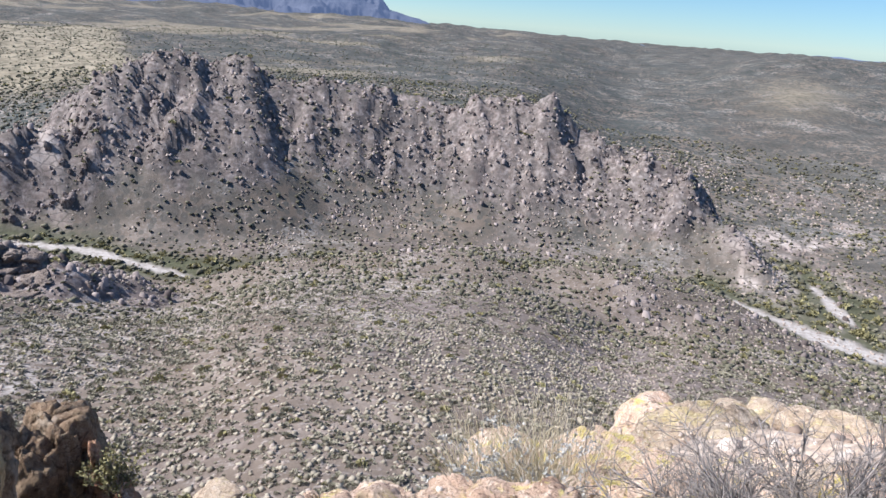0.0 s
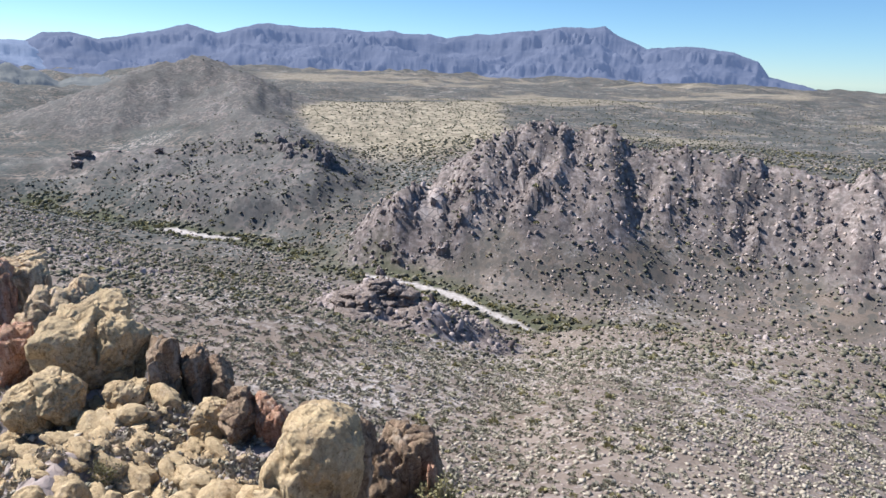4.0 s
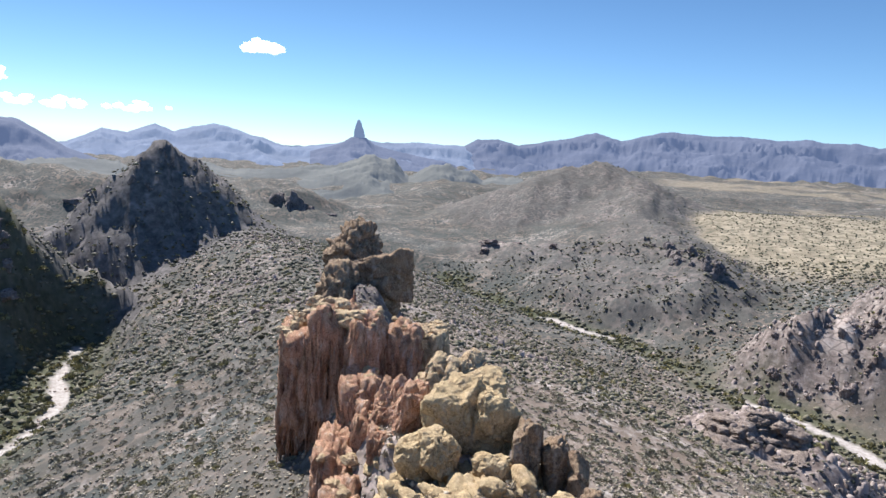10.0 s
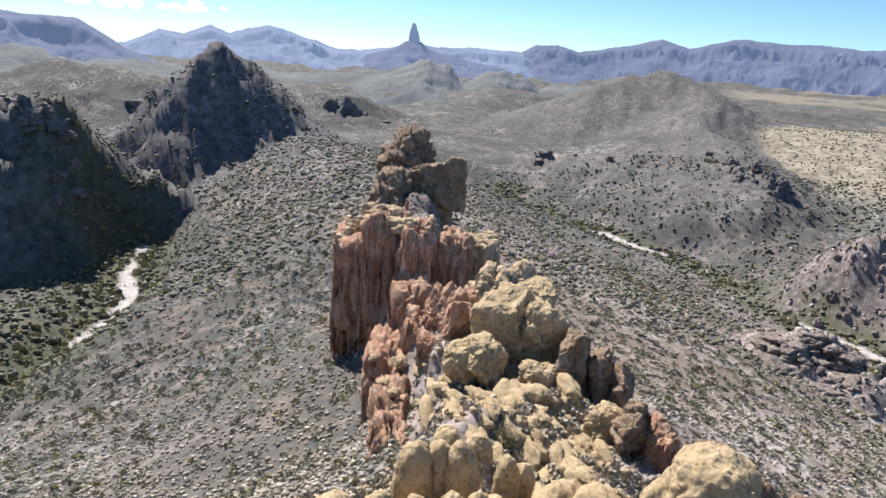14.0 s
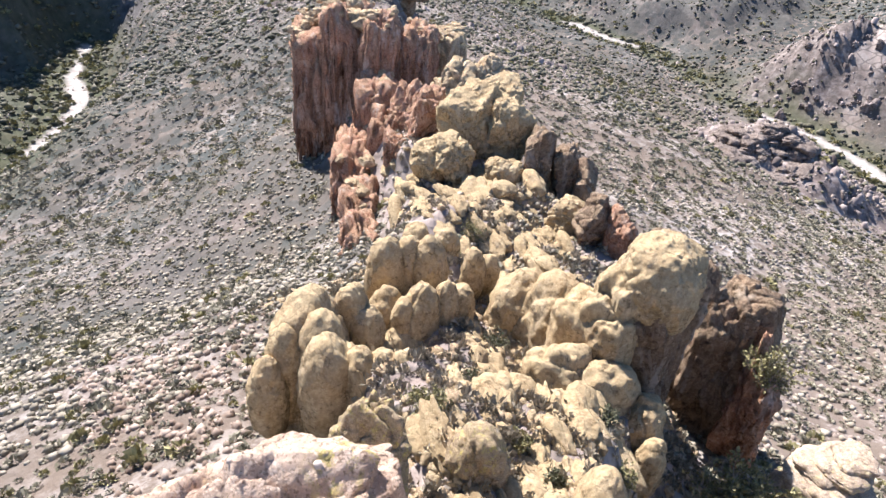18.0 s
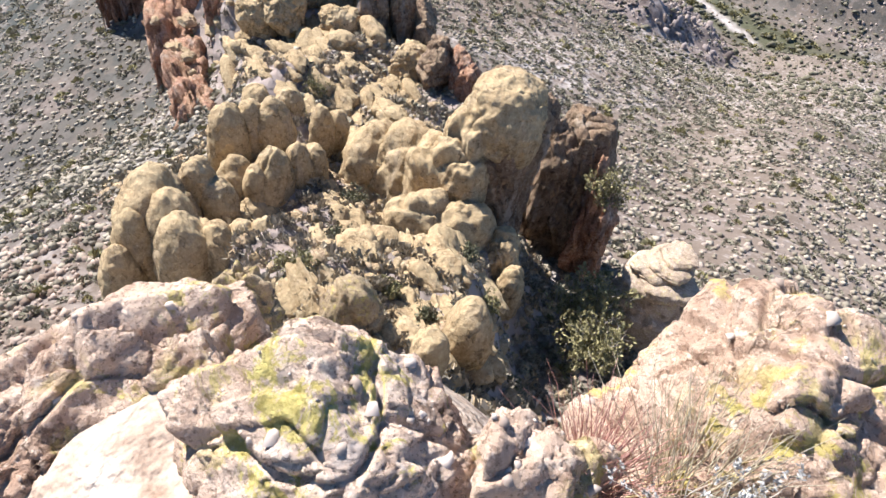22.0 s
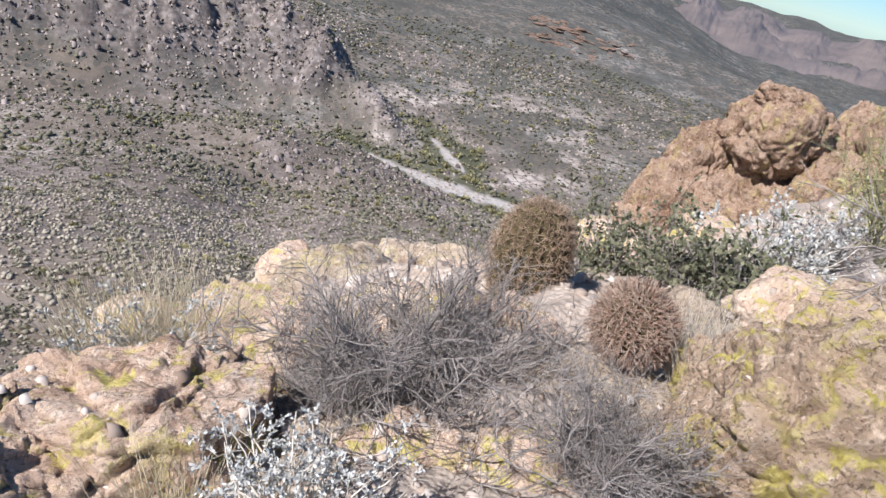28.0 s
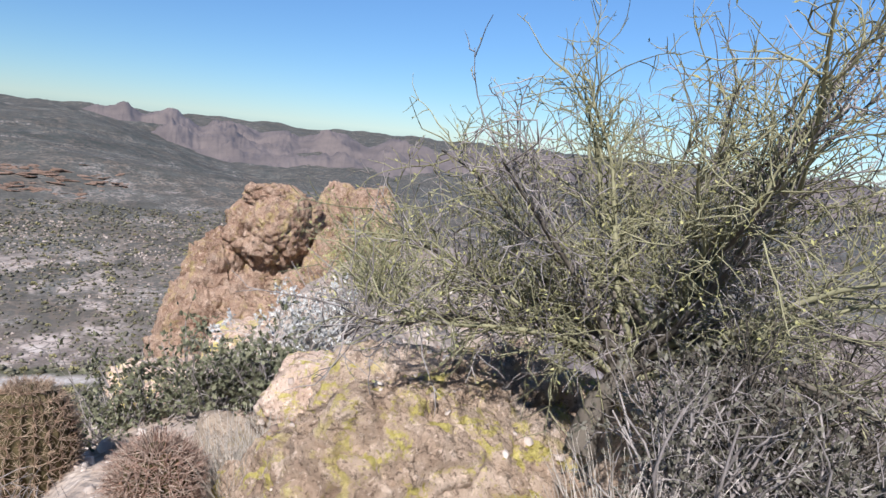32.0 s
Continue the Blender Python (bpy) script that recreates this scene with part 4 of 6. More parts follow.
put_rock("boulder", 10, 6.4, -4.2, (1.4, 1.2, 1.5), 100, MAT_NEAR, "rounded pink boulder with yellow lichen", "boulder", level=5, lobes=10)
MAT_SLAB = rock_material("grey_brown_slab", (0.085, 0.066, 0.055), (0.225, 0.18, 0.15), (0.42, 0.36, 0.31), scale=0.5, bump=1.5, crack=0.6)
# dark to match the ground, where peak and cliff shade is painted in
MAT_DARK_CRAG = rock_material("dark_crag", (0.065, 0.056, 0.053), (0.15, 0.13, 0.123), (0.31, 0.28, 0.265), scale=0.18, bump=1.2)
MAT_OUT = rock_material("orange_outcrop", (0.20, 0.105, 0.065), (0.43, 0.29, 0.20), (0.60, 0.46, 0.35), lichen=0.35, scale=1.0, bump=1.6)
MAT_RUST = rock_material("rust_band", (0.12, 0.075, 0.052), (0.25, 0.165, 0.118), (0.37, 0.275, 0.215), scale=0.25, bump=2.0, crack=0.5)
OUT = "tall knobbly orange-pink outcrop on the ridge"
KNOBBLY = dict(level=6, lobes=9, crease=0.14, boxy=2.6, cut=0.1, rough=0.16, step=0.07, fine=0.05, rugged=(0.5, 0.07), joints=((0.6, 0.05, 0.03, 0.7),))
for i, (az, r, top, w, d, h) in enumerate(((57.0, 14.7, -1.5, 1.85, 1.9, 1.7), (57.1, 14.7, -1.42, 1.2, 1.3, 0.5), (57.8, 14.9, -2.5, 2.3, 2.2, 4.0), (52.7, 14.7, -2.45, 1.35, 1.7, 3.2), (51.7, 14.2, -3.3, 1.8, 1.9, 3.4),
                                           (50.6, 13.7, -4.1, 1.6, 1.8, 3.0), (62.4, 16.2, -1.4, 0.95, 1.2, 2.0), (65.0, 15.7, -1.5, 1.4, 1.6, 2.2), (62.2, 14.4, -2.3, 1.4, 1.5, 2.4), (55.4, 13.9, -3.3, 1.6, 1.5, 2.6))):
    put_rock("outcrop", az, r, top, (w, d, h), 101 + i, MAT_OUT, OUT, "outcrop", group="outcrop rocks", turn=i * 47 % 70 - 35, **KNOBBLY)
for i, (az, r, top, w) in enumerate(((25.5, 13.8, -7.5, 1.2), (28.0, 14.2, -7.4, 1.0), (30.5, 14.4, -7.3, 1.3), (33.0, 14.4, -7.0, 1.0), (35.2, 14, -6.8, 1.2), (37.5, 14, -6.7, 1.0))):
    put_rock("boulder", az, r, top, (w, w * 1.1, w * 1.2), 110 + i, MAT_PALE, "rounded cream boulder below the summit", "boulder", level=5, lobes=6, crease=0.1, group="cream boulders")

# low ledges of the summit between the plants
LEDGE = "low cream and pink ledge with yellow lichen"
for i, (az, r, top, w, d) in enumerate(((50.5, 2.3, -1.36, 0.8, 0.7), (40.1, 3.35, -1.92, 1.0, 0.8), (44, 2.75, -1.52, 0.8, 0.6), (36, 2.7, -1.6, 0.8, 0.6), (47, 1.75, -1.3, 0.6, 0.5), (38, 1.7, -1.42, 0.6, 0.5),
                                        (57, 2.9, -1.35, 0.8, 0.7), (30, 3.2, -1.95, 1.0, 0.8), (22, 3.0, -1.98, 0.9, 0.7), (33, 4.6, -2.5, 1.3, 1.0), (42, 5.0, -2.4, 1.3, 1.0), (52, 5.2, -2.2, 1.3, 1.1), (26, 5.4, -3.0, 1.3, 1.1),
                                        (62, 4.2, -1.6, 1.1, 1.0), (70, 4.0, -1.35, 1.2, 1.0), (28, 1.7, -1.55, 0.6, 0.5), (58, 7.5, -2.3, 1.6, 1.4), (50, 8.5, -3.0, 1.8, 1.5), (66, 9, -2.5, 1.8, 1.5), (18, 4.2, -2.7, 1.0, 0.8))):
    put_rock("rock_ledge", az, r, top, (w, d, 0.8), 140 + i, MAT_NEAR if i % 3 else MAT_PALE, LEDGE, "rock", turn=i * 53 % 80 - 40, level=5, boxy=4.0, crease=0.06, rough=0.08, step=0.07, cut=0.04, fine=0.05, facets=24, lobes=22, joints=((0.22, 0.018, 0.012, 0.5), (0.08, 0.006, 0.005, 0.6)), group="summit ledges")


# crags that stand out of the far slopes: a few shapes, set down many times
rng = np.random.RandomState(18)
GREY_CRAGS = [rock_mesh((1, 0.9, 1.25), 400 + i, MAT_CRAG, level=4, lobes=20, boxy=3.0, tall=2.4, crease=0.22, rough=0.35, step=0.12, facets=22, fine=0.08, taper=0.45, joints=((0.3, 0.06, 0.06, 2.4), (0.13, 0.02, 0.02, 1.5))) for i in range(6)]
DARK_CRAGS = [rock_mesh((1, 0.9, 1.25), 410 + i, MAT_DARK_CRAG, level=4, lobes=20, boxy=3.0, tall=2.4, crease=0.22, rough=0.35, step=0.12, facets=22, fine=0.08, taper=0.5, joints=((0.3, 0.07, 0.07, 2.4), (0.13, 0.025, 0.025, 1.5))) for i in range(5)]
GREY_BLOCKS = [rock_mesh((1, 0.9, 1.25), 430 + i, MAT_CRAG, level=4, lobes=12, boxy=4.2, tall=1.8, crease=0.2, rough=0.2, step=0.14, facets=24, fine=0.06, taper=0.2, joints=((0.34, 0.07, 0.07, 1.8), (0.15, 0.025, 0.025, 1.2))) for i in range(6)]
SLAB_BLOCKS = [rock_mesh((1, 1, 0.7), 420 + i, MAT_SLAB, level=4, lobes=9, boxy=4.0, crease=0.14, rough=0.2, step=0.1, facets=20, fine=0.05, joints=((0.3, 0.05, 0.05, 0.5),)) for i in range(5)]


def crags(name, shapes, spots, label, group):
    spots = np.array(spots)
    a = np.radians(spots[:, 0])
    xs, ys = spots[:, 1] * np.sin(a), spots[:, 1] * np.cos(a)
    zs = relief(xs, ys)[0]
    for i, (az, r, w, h, up) in enumerate(spots):
        ob = new(name, shapes[i % len(shapes)])
        ob.matrix_world = pose(xs[i], ys[i], zs[i] + (up - 0.5) * h, rng.uniform(-9, 9), rng.uniform(-9, 9), rng.uniform(0, 360)) @ Matrix.Diagonal((w, w * rng.uniform(0.8, 1.3), h / 1.25, 1))
        tagged(ob, label, "crag", group)


def strew(n, line, spread, w0, w1, tall, up):
    """Spots for crags along a crest given as azimuth and distance."""
    out = []
    for _ in range(n):
        t = rng.uniform(0, len(line) - 1.001)
        i = int(t)
        az = line[i][0] + (line[i + 1][0] - line[i][0]) * (t - i)
        r = line[i][1] + (line[i + 1][1] - line[i][1]) * (t - i) + rng.normal() * spread
        w = w0 + (w1 - w0) * rng.uniform(0, 1) ** 1.8
        out.append((az, r, w, w * rng.uniform(0.7, 1.5) * tall, up))
    return out


CREST = [(-34, 345), (-31, 348), (-27, 368), (-22, 384), (-18, 387), (-14, 386), (-7, 388), (1, 386), (8, 384), (13, 376), (18, 360)]
FACE = [(-34, 334), (-31, 330), (-27, 350), (-22, 362), (-16, 366), (-8, 366), (0, 362), (8, 360), (14, 352), (19, 340), (24, 322)]
crags("ridge_crag", GREY_CRAGS, strew(70, CREST, 6, 3, 8, 0.62, 0.2), "broken grey crag on the ridge beyond the wash", "ridge crags")
crags("ridge_crag", GREY_BLOCKS, strew(80, FACE, 13, 1.6, 4.5, 0.9, 0.22), "grey crag face on the ridge beyond the wash", "ridge crags")
crags("ridge_crag", GREY_BLOCKS, strew(60, [(-36, 330), (-33, 332), (-30, 336), (-27, 342)], 9, 2.5, 7, 1.0, 0.28), "pale cracked buttress over the wash", "ridge crags")
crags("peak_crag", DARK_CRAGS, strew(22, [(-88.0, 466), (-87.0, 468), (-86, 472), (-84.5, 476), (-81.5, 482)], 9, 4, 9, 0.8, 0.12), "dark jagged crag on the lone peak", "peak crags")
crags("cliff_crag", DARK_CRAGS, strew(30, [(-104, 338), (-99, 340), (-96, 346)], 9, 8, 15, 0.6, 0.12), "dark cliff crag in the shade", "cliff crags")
crags("hill_crag", DARK_CRAGS, strew(26, [(-46, 545), (-43.4, 500), (-41, 478), (-39.6, 462)], 12, 6, 16, 0.9, 0.36), "dark crag on the hill across the wash", "hill crags")
crags("hill_crag", DARK_CRAGS, [(-75.4, 800, 34, 44, 0.42), (-74.2, 806, 34, 28, 0.3), (-76.9, 812, 36, 26, 0.3), (-73.0, 800, 30, 16, 0.3), (-76.1, 790, 24, 26, 0.3), (-90.6, 760, 40, 26, 0.3), (-92.2, 740, 36, 20, 0.3)], "dark crag on a distant hill", "hill crags")
crags("hill_crag", GREY_CRAGS, strew(12, [(-60, 610), (-57, 590), (-53, 570)], 16, 8, 22, 0.4, 0.42), "pale slab outcrop across the wash", "hill crags")
RUST_BLOCKS = [rock_mesh((1.8, 1, 0.7), 440 + i, MAT_RUST, level=4, lobes=9, boxy=3.6, crease=0.16, rough=0.25, step=0.1, facets=20, fine=0.06, joints=((0.3, 0.06, 0.05, 0.5),)) for i in range(4)]
crags("band_rock", RUST_BLOCKS, strew(60, [(36.4, 640), (39, 634), (42, 628), (45.6, 630)], 14, 4, 13, 0.34, 0.34) + strew(30, [(36.2, 596), (39, 590), (43, 584)], 9, 3, 10, 0.34, 0.34), "orange-brown block of a rock band across the valley", "rock bands")
crags("mound_block", SLAB_BLOCKS, strew(110, [(-39.6, 184), (-36.4, 188), (-32.2, 187)], 6, 2.2, 7.0, 0.7, 0.45), "angular cracked block on the rocky mound", "mound blocks")


# ---- scattered cover ----
def scatter_points(rng, n, az0, az1, r0, r1, power=1.0):
    az = rng.uniform(az0, az1, n)
    u = rng.uniform(0, 1, n)
    r = (r0 ** (2 - power) + u * (r1 ** (2 - power) - r0 ** (2 - power))) ** (1 / (2 - power))
    a = np.radians(az)
    return r * np.sin(a), r * np.cos(a), r


def clumps(name, x, y, z, w, h, shape_v, shape_f, rng, material, jitter, label, category, lean=0.0, sink=0.0):
    """Many small copies of one rough shape, each bent its own way, in one mesh."""
    n, k = len(x), len(shape_v)
    a = rng.uniform(0, 2 * math.pi, n)
    v = np.repeat(shape_v[None], n, 0) * (1 + jitter * rng.uniform(-1, 1, (n, k, 3)))
    cx, sx = np.cos(a)[:, None], np.sin(a)[:, None]
    px = (v[:, :, 0] * cx - v[:, :, 1] * sx) * w[:, None]
    py = (v[:, :, 0] * sx + v[:, :, 1] * cx) * (w * rng.uniform(0.7, 1.3, n))[:, None]
    pz = v[:, :, 2] * h[:, None]
    if lean:
        px = px + pz * (rng.uniform(-lean, lean, n))[:, None]
        py = py + pz * (rng.uniform(-lean, lean, n))[:, None]
    verts = np.stack([px + x[:, None], py + y[:, None], pz + (z - sink * h)[:, None]], -1).reshape(-1, 3)
    faces = (shape_f[None] + (np.arange(n) * k)[:, None, None]).reshape(-1, shape_f.shape[1])
    ob = new(name, mesh_from(name, verts, faces, material, shade=False))
    return tagged(ob, label, category, kind="stuff")


def bud_shape(sides=4):
    """A low uneven cushion."""
    v = [(0, 0, -0.1)] + [(math.cos(2 * math.pi * i / sides) * 0.55, math.sin(2 * math.pi * i / sides) * 0.55, 0.42) for i in range(sides)] + [(0, 0, 1.0)]
    f = []
    for i in range(sides):
        j = 1 + (i + 1) % sides
        f += [(0, j, 1 + i), (1 + i, j, sides + 1)]
    return np.array(v), np.array(f)


def burst_shape(n=26, seed=3):
    """A see-through bush: small pointed sprays set all round a low dome."""
    rng = np.random.RandomState(seed)
    v, f = [], []
    for i in range(n):
        a, lift = 2 * math.pi * i * 0.381966, (i + 0.5) / n
        out = np.array([math.cos(a) * math.sqrt(1 - lift * lift) * 0.62, math.sin(a) * math.sqrt(1 - lift * lift) * 0.62, 0.12 + lift * 0.72]) * rng.uniform(0.7, 1.05)
        side = np.cross(out, rng.normal(size=3))
        side *= 0.17 * (26 / n) ** 0.5 / np.linalg.norm(side)
        v += [out * 0.45, out * 1.1 - side, out * 1.1 + side]
        f += [(3 * i, 3 * i + 1, 3 * i + 2)]
    return np.array(v), np.array(f)


def block_shape():
    v = np.array([(sx * 0.5, sy * 0.5, sz) for sz in (0, 1) for sx, sy in ((-1, -1), (1, -1), (1, 1), (-1, 1))], dtype=float)
    v[4:, :2] *= 0.72
    f = [(4, 5, 6), (4, 6, 7)]
    for i in range(4):
        j = (i + 1) % 4
        f += [(i, j, 4 + j), (i, 4 + j, 4 + i)]
    return v, np.array(f)


def scatter_all():
    rng = np.random.RandomState(5)
    bv, bf = block_shape()
    # scrub on the slopes
    x, y, r = scatter_points(rng, 92000, -114, 70, 15, 560, 0.95)
    z, rock, straw, scrub, sand, bank, near, dark, pale = relief(x, y)
    patch = fbm(x, y, 28, 3, 0.5, 91)
    keep = (sand < 0.3) & (rng.uniform(0, 1, len(x)) < 0.66 + 0.4 * patch - 0.35 * rock + 0.4 * bank + 0.3 * smooth(-66, -76, np.degrees(np.arctan2(x, y)))) & ((z < -24) | (np.degrees(np.arctan2(x, y)) < -76) & (z < -15))
    x, y, z, r, bank = (q[keep] for q in (x, y, z, r, bank))
    w = (0.4 + 0.85 * rng.uniform(0, 1, len(x)) ** 1.8) * (1 + 0.6 * bank * rng.uniform(0, 1.6, len(x))) * (1 + smooth(110, 190, r) * 0.6 + smooth(200, 500, r) * 0.6)
    h = w * rng.uniform(0.42, 0.75, len(x))
    green = rng.uniform(0, 1, len(x)) < 0.06 + 0.35 * bank + 0.07 * smooth(-68, -76, np.degrees(np.arctan2(x, y))) * smooth(150, 60, r)
    close = ~green & (r < 150)
    sv, sf = burst_shape()
    clumps("near_scrub", x[close], y[close], z[close], w[close] * (0.72 + 0.4 * smooth(50, 120, r[close])), h[close] * (0.8 + 0.35 * smooth(50, 120, r[close])), sv, sf, rng, MAT_SCRUB, 0.25, "low grey-brown desert scrub on the near slopes", "scrub", 0.3, 0.0)
    green_far = green | close
    clumps("desert_scrub", x[~green_far], y[~green_far], z[~green_far], w[~green_far], h[~green_far], *bud_shape(5), rng, MAT_FARSCRUB, 0.35, "low grey-brown desert scrub on the slopes", "scrub", 0.3, 0.06)
    clumps("green_scrub", x[green], y[green], z[green], w[green] * (1.1 - 0.35 * smooth(90, 45, r[green])), h[green] * (1.3 - 0.35 * smooth(90, 45, r[green])), *burst_shape(44, 4), rng, MAT_GREEN, 0.32, "olive green bushes on slopes and wash banks", "scrub", 0.3, 0.06)
    x, y, r = scatter_points(rng, 62000, -113, 45, 28, 240, 1.0)
    z = relief(x, y)[0]
    keep = (z < -25) & (rng.uniform(0, 1, len(x)) < 0.7 + 0.5 * fbm(x, y, 22, 3, 0.5, 92))
    x, y, z = (q[keep] for q in (x, y, z))
    w = rng.uniform(0.22, 0.7, len(x))
    clumps("dry_tufts", x, y, z, w, w * 0.6, *bud_shape(4), rng, MAT_BRUSH, 0.35, "small dry tufts on the near slopes", "scrub", 0.2, 0.05)
    # pale stones between them
    x, y, r = scatter_points(rng, 60000, -114, 70, 30, 520, 0.9)
    z, rock, straw, scrub, sand, bank, near, dark, pale = relief(x, y)
    patch = fbm(x, y, 35, 3, 0.5, 93)
    keep = (rng.uniform(0, 1, len(x)) < 0.4 + 0.9 * patch + 0.3 * rock - bank - 1.6 * smooth(-64, -70, np.degrees(np.arctan2(x, y))) * smooth(150, 80, r)) & (z < -24) & (dark < 0.3)
    x, y, z, r = (q[keep] for q in (x, y, z, r))
    w = rng.uniform(0.2, 0.65, len(x)) * (0.6 + 0.4 * smooth(60, 140, r) + smooth(120, 400, r) * 1.2)
    clumps("pale_stones", x, y, z, w, w * rng.uniform(0.35, 0.8, len(x)), bv, bf, rng, MAT_STONE, 0.35, "pale angular stones strewn on the slopes", "stones", 0.2, 0.2)
    # bushes dotted over the straw-coloured tableland
    x, y, r = scatter_points(rng, 14000, -50, 12, 440, 1100, 0.6)
    z, rock, straw, *rest = relief(x, y)
    keep = (straw > 0.15) | (rng.uniform(0, 1, len(x)) < 0.4)
    x, y, z = (q[keep] for q in (x, y, z))
    w = rng.uniform(0.7, 2.2, len(x))
    clumps("tableland_scrub", x, y, z, w, w * 0.6, *bud_shape(4), rng, MAT_DARKSCRUB, 0.3, "dark bushes dotted over the straw-coloured tableland", "scrub", 0.2, 0.05)
    # blocks of the crag ridge, dark hills and cliffs
    x, y, r = scatter_points(rng, 60000, -112, 34, 180, 620, 0.8)
    z, rock, straw, scrub, sand, bank, near, dark, pale = relief(x, y)
    z2 = relief(x + 1.5, y + 1.5)[0]
    steep = np.abs(z2 - z)
    keep = (rock > 0.3) & (dark < 0.4) & (rng.uniform(0, 1, len(x)) < 0.25 + 0.35 * steep * rock + 0.25 * fbm(x, y, 18, 3, 0.5, 95))
    x, y, z, r = (q[keep] for q in (x, y, z, r))
    w = 0.6 + 1.5 * rng.uniform(0, 1, len(x)) ** 3
    clumps("crag_blocks", x, y, z, w, w * rng.uniform(0.45, 1.25, len(x)), bv, bf, rng, MAT_BLOCK, 0.3, "angular grey and pink crag blocks on the hills", "rocks", 0.35, 0.35)
    # scree under the domes
    x, y, r = scatter_points(rng, 4200, -100, -70, 22, 60, 0.9)
    z = relief(x, y)[0]
    keep = (z < -24) & (rng.uniform(0, 1, len(x)) < -0.42 + 0.8 * fbm(x, y, 14, 3, 0.5, 97) + 0.8 * np.exp(-((r - 33) / 7) ** 2))
    x, y, z = (q[keep] for q in (x, y, z))
    w = rng.uniform(0.15, 0.55, len(x)) ** 1.6 + 0.06
    clumps("scree", x, y, z, w, w * 0.6, bv, bf, rng, MAT_SCREE, 0.35, "pale pink scree under the ridge cliff", "scree", 0.2, 0.15)
    # brush and cobbles on the rocky apron of the ridge
    x, y, r = scatter_points(rng, 21000, -80, -18, 9, 64, 0.9)
    z = relief(x, y)[0]
    keep = (z > -30) & (rng.uniform(0, 1, len(x)) < 0.6 + 0.6 * fbm(x, y, 6, 3, 0.5, 99))
    x, y, z = (q[keep] for q in (x, y, z))
    w = rng.uniform(0.14, 0.48, len(x))
    half = rng.uniform(0, 1, len(x)) < 0.74
    clumps("dry_brush", x[half], y[half], z[half], w[half], w[half] * 1.3, *burst_shape(22, 5), rng, MAT_BRUSH, 0.5, "dry grey-brown brush on the rocky ridge", "brush", 0.3, 0.08)
    clumps("ridge_stones", x[~half], y[~half], z[~half], w[~half] * 1.3, w[~half] * 0.7, bv, bf, rng, MAT_SPINE, 0.35, "tan stones on the rocky ridge", "stones", 0.2, 0.2)


def gravel():
    rng = np.random.RandomState(15)
    bv, bf = block_shape()
    x, y, r = scatter_points(rng, 5200, -30, 100, 1.0, 11, 1.2)
    z = relief(x, y)[0]
    w = rng.uniform(0.01, 0.045, len(x)) * (0.7 + r * 0.12) * np.where(rng.uniform(0, 1, len(x)) < 0.06, 2.2, 1.0)
    chips = []
    for ob in bpy.data.objects:
        if ob.name.split(".")[0] in ("summit_rock", "rock_ledge"):
            me, n = ob.data, len(ob.data.vertices)
            co, no = np.empty(n * 3, np.float32), np.empty(n * 3, np.float32)
            me.vertices.foreach_get("co", co)
            me.vertices.foreach_get("normal", no)
            turn = np.array(ob.matrix_basis.to_3x3())
            up = (no.reshape(-1, 3) @ turn.T)[:, 2]
            world_co = co.reshape(-1, 3) @ turn.T + np.array(ob.matrix_basis.translation)
            pick = rng.choice(n, 190)
            chips.append(world_co[pick][up[pick] > 0.55])
    chips = np.vstack(chips)
    cw = 0.006 + 0.034 * rng.uniform(0, 1, len(chips)) ** 3
    clumps("rock_chips", chips[:, 0], chips[:, 1], chips[:, 2], cw, cw * 0.55, bv, bf, rng, MAT_GRAVEL, 0.4, "loose pale chips lying on the summit rocks", "gravel", 0.2, 0.25)
    clumps("gravel", x, y, z, w, w * 0.6, bv, bf, rng, MAT_GRAVEL, 0.35, "pale angular gravel on the summit", "gravel", 0.2, 0.15)


MAT_GRAVEL = leaf_material("summit_gravel", (0.22, 0.16, 0.12), (0.60, 0.52, 0.45), 0.95)
MAT_GREEN = leaf_material("olive_bush", (0.15, 0.138, 0.068), (0.36, 0.325, 0.165))
MAT_DARKSCRUB = leaf_material("dark_scrub", (0.08, 0.08, 0.055), (0.19, 0.18, 0.125))
MAT_BRUSH = leaf_material("dry_brush", (0.18, 0.158, 0.118), (0.42, 0.37, 0.29))
MAT_STONE = leaf_material("pale_stone", (0.18, 0.142, 0.115), (0.41, 0.345, 0.295), 0.95)
MAT_SCREE = leaf_material("pink_scree", (0.17, 0.125, 0.095), (0.40, 0.32, 0.26), 0.95)
MAT_BLOCK = leaf_material("crag_block", (0.085, 0.068, 0.062), (0.36, 0.305, 0.28), 0.95)
scatter_all()
gravel()

# worn tan slabs and humps lying down the rocky apron: a few shapes, set down many times
rng = np.random.RandomState(8)
shapes = [rock_mesh((1.0, 1.0, 1.0), 200 + i, MAT_DOME, level=4, lobes=4, crease=0.08, boxy=2.2, rough=0.22, fine=0.04, facets=6) for i in range(7)]
px, py, pr = scatter_points(rng, 1250, -72, -28, 13, 64, 0.75)
pa = np.degrees(np.arctan2(px, py))
inside = (pa > np.interp(pr, (13, 22, 32, 45, 64), (-66, -60, -58, -67, -69))) & (pa < np.interp(pr, (13, 20, 24, 30, 45, 64), (-32, -38, -41, -46, -50, -56)))
px, py, pr = px[inside], py[inside], pr[inside]
pz = relief(px, py)[0]
far_v, far_f, base_n = [], [], 0
shape_v = [np.array([v.co[:] for v in me.vertices]) for me in shapes]
shape_f = np.array([p.vertices[:] for p in shapes[0].polygons])
made = 0
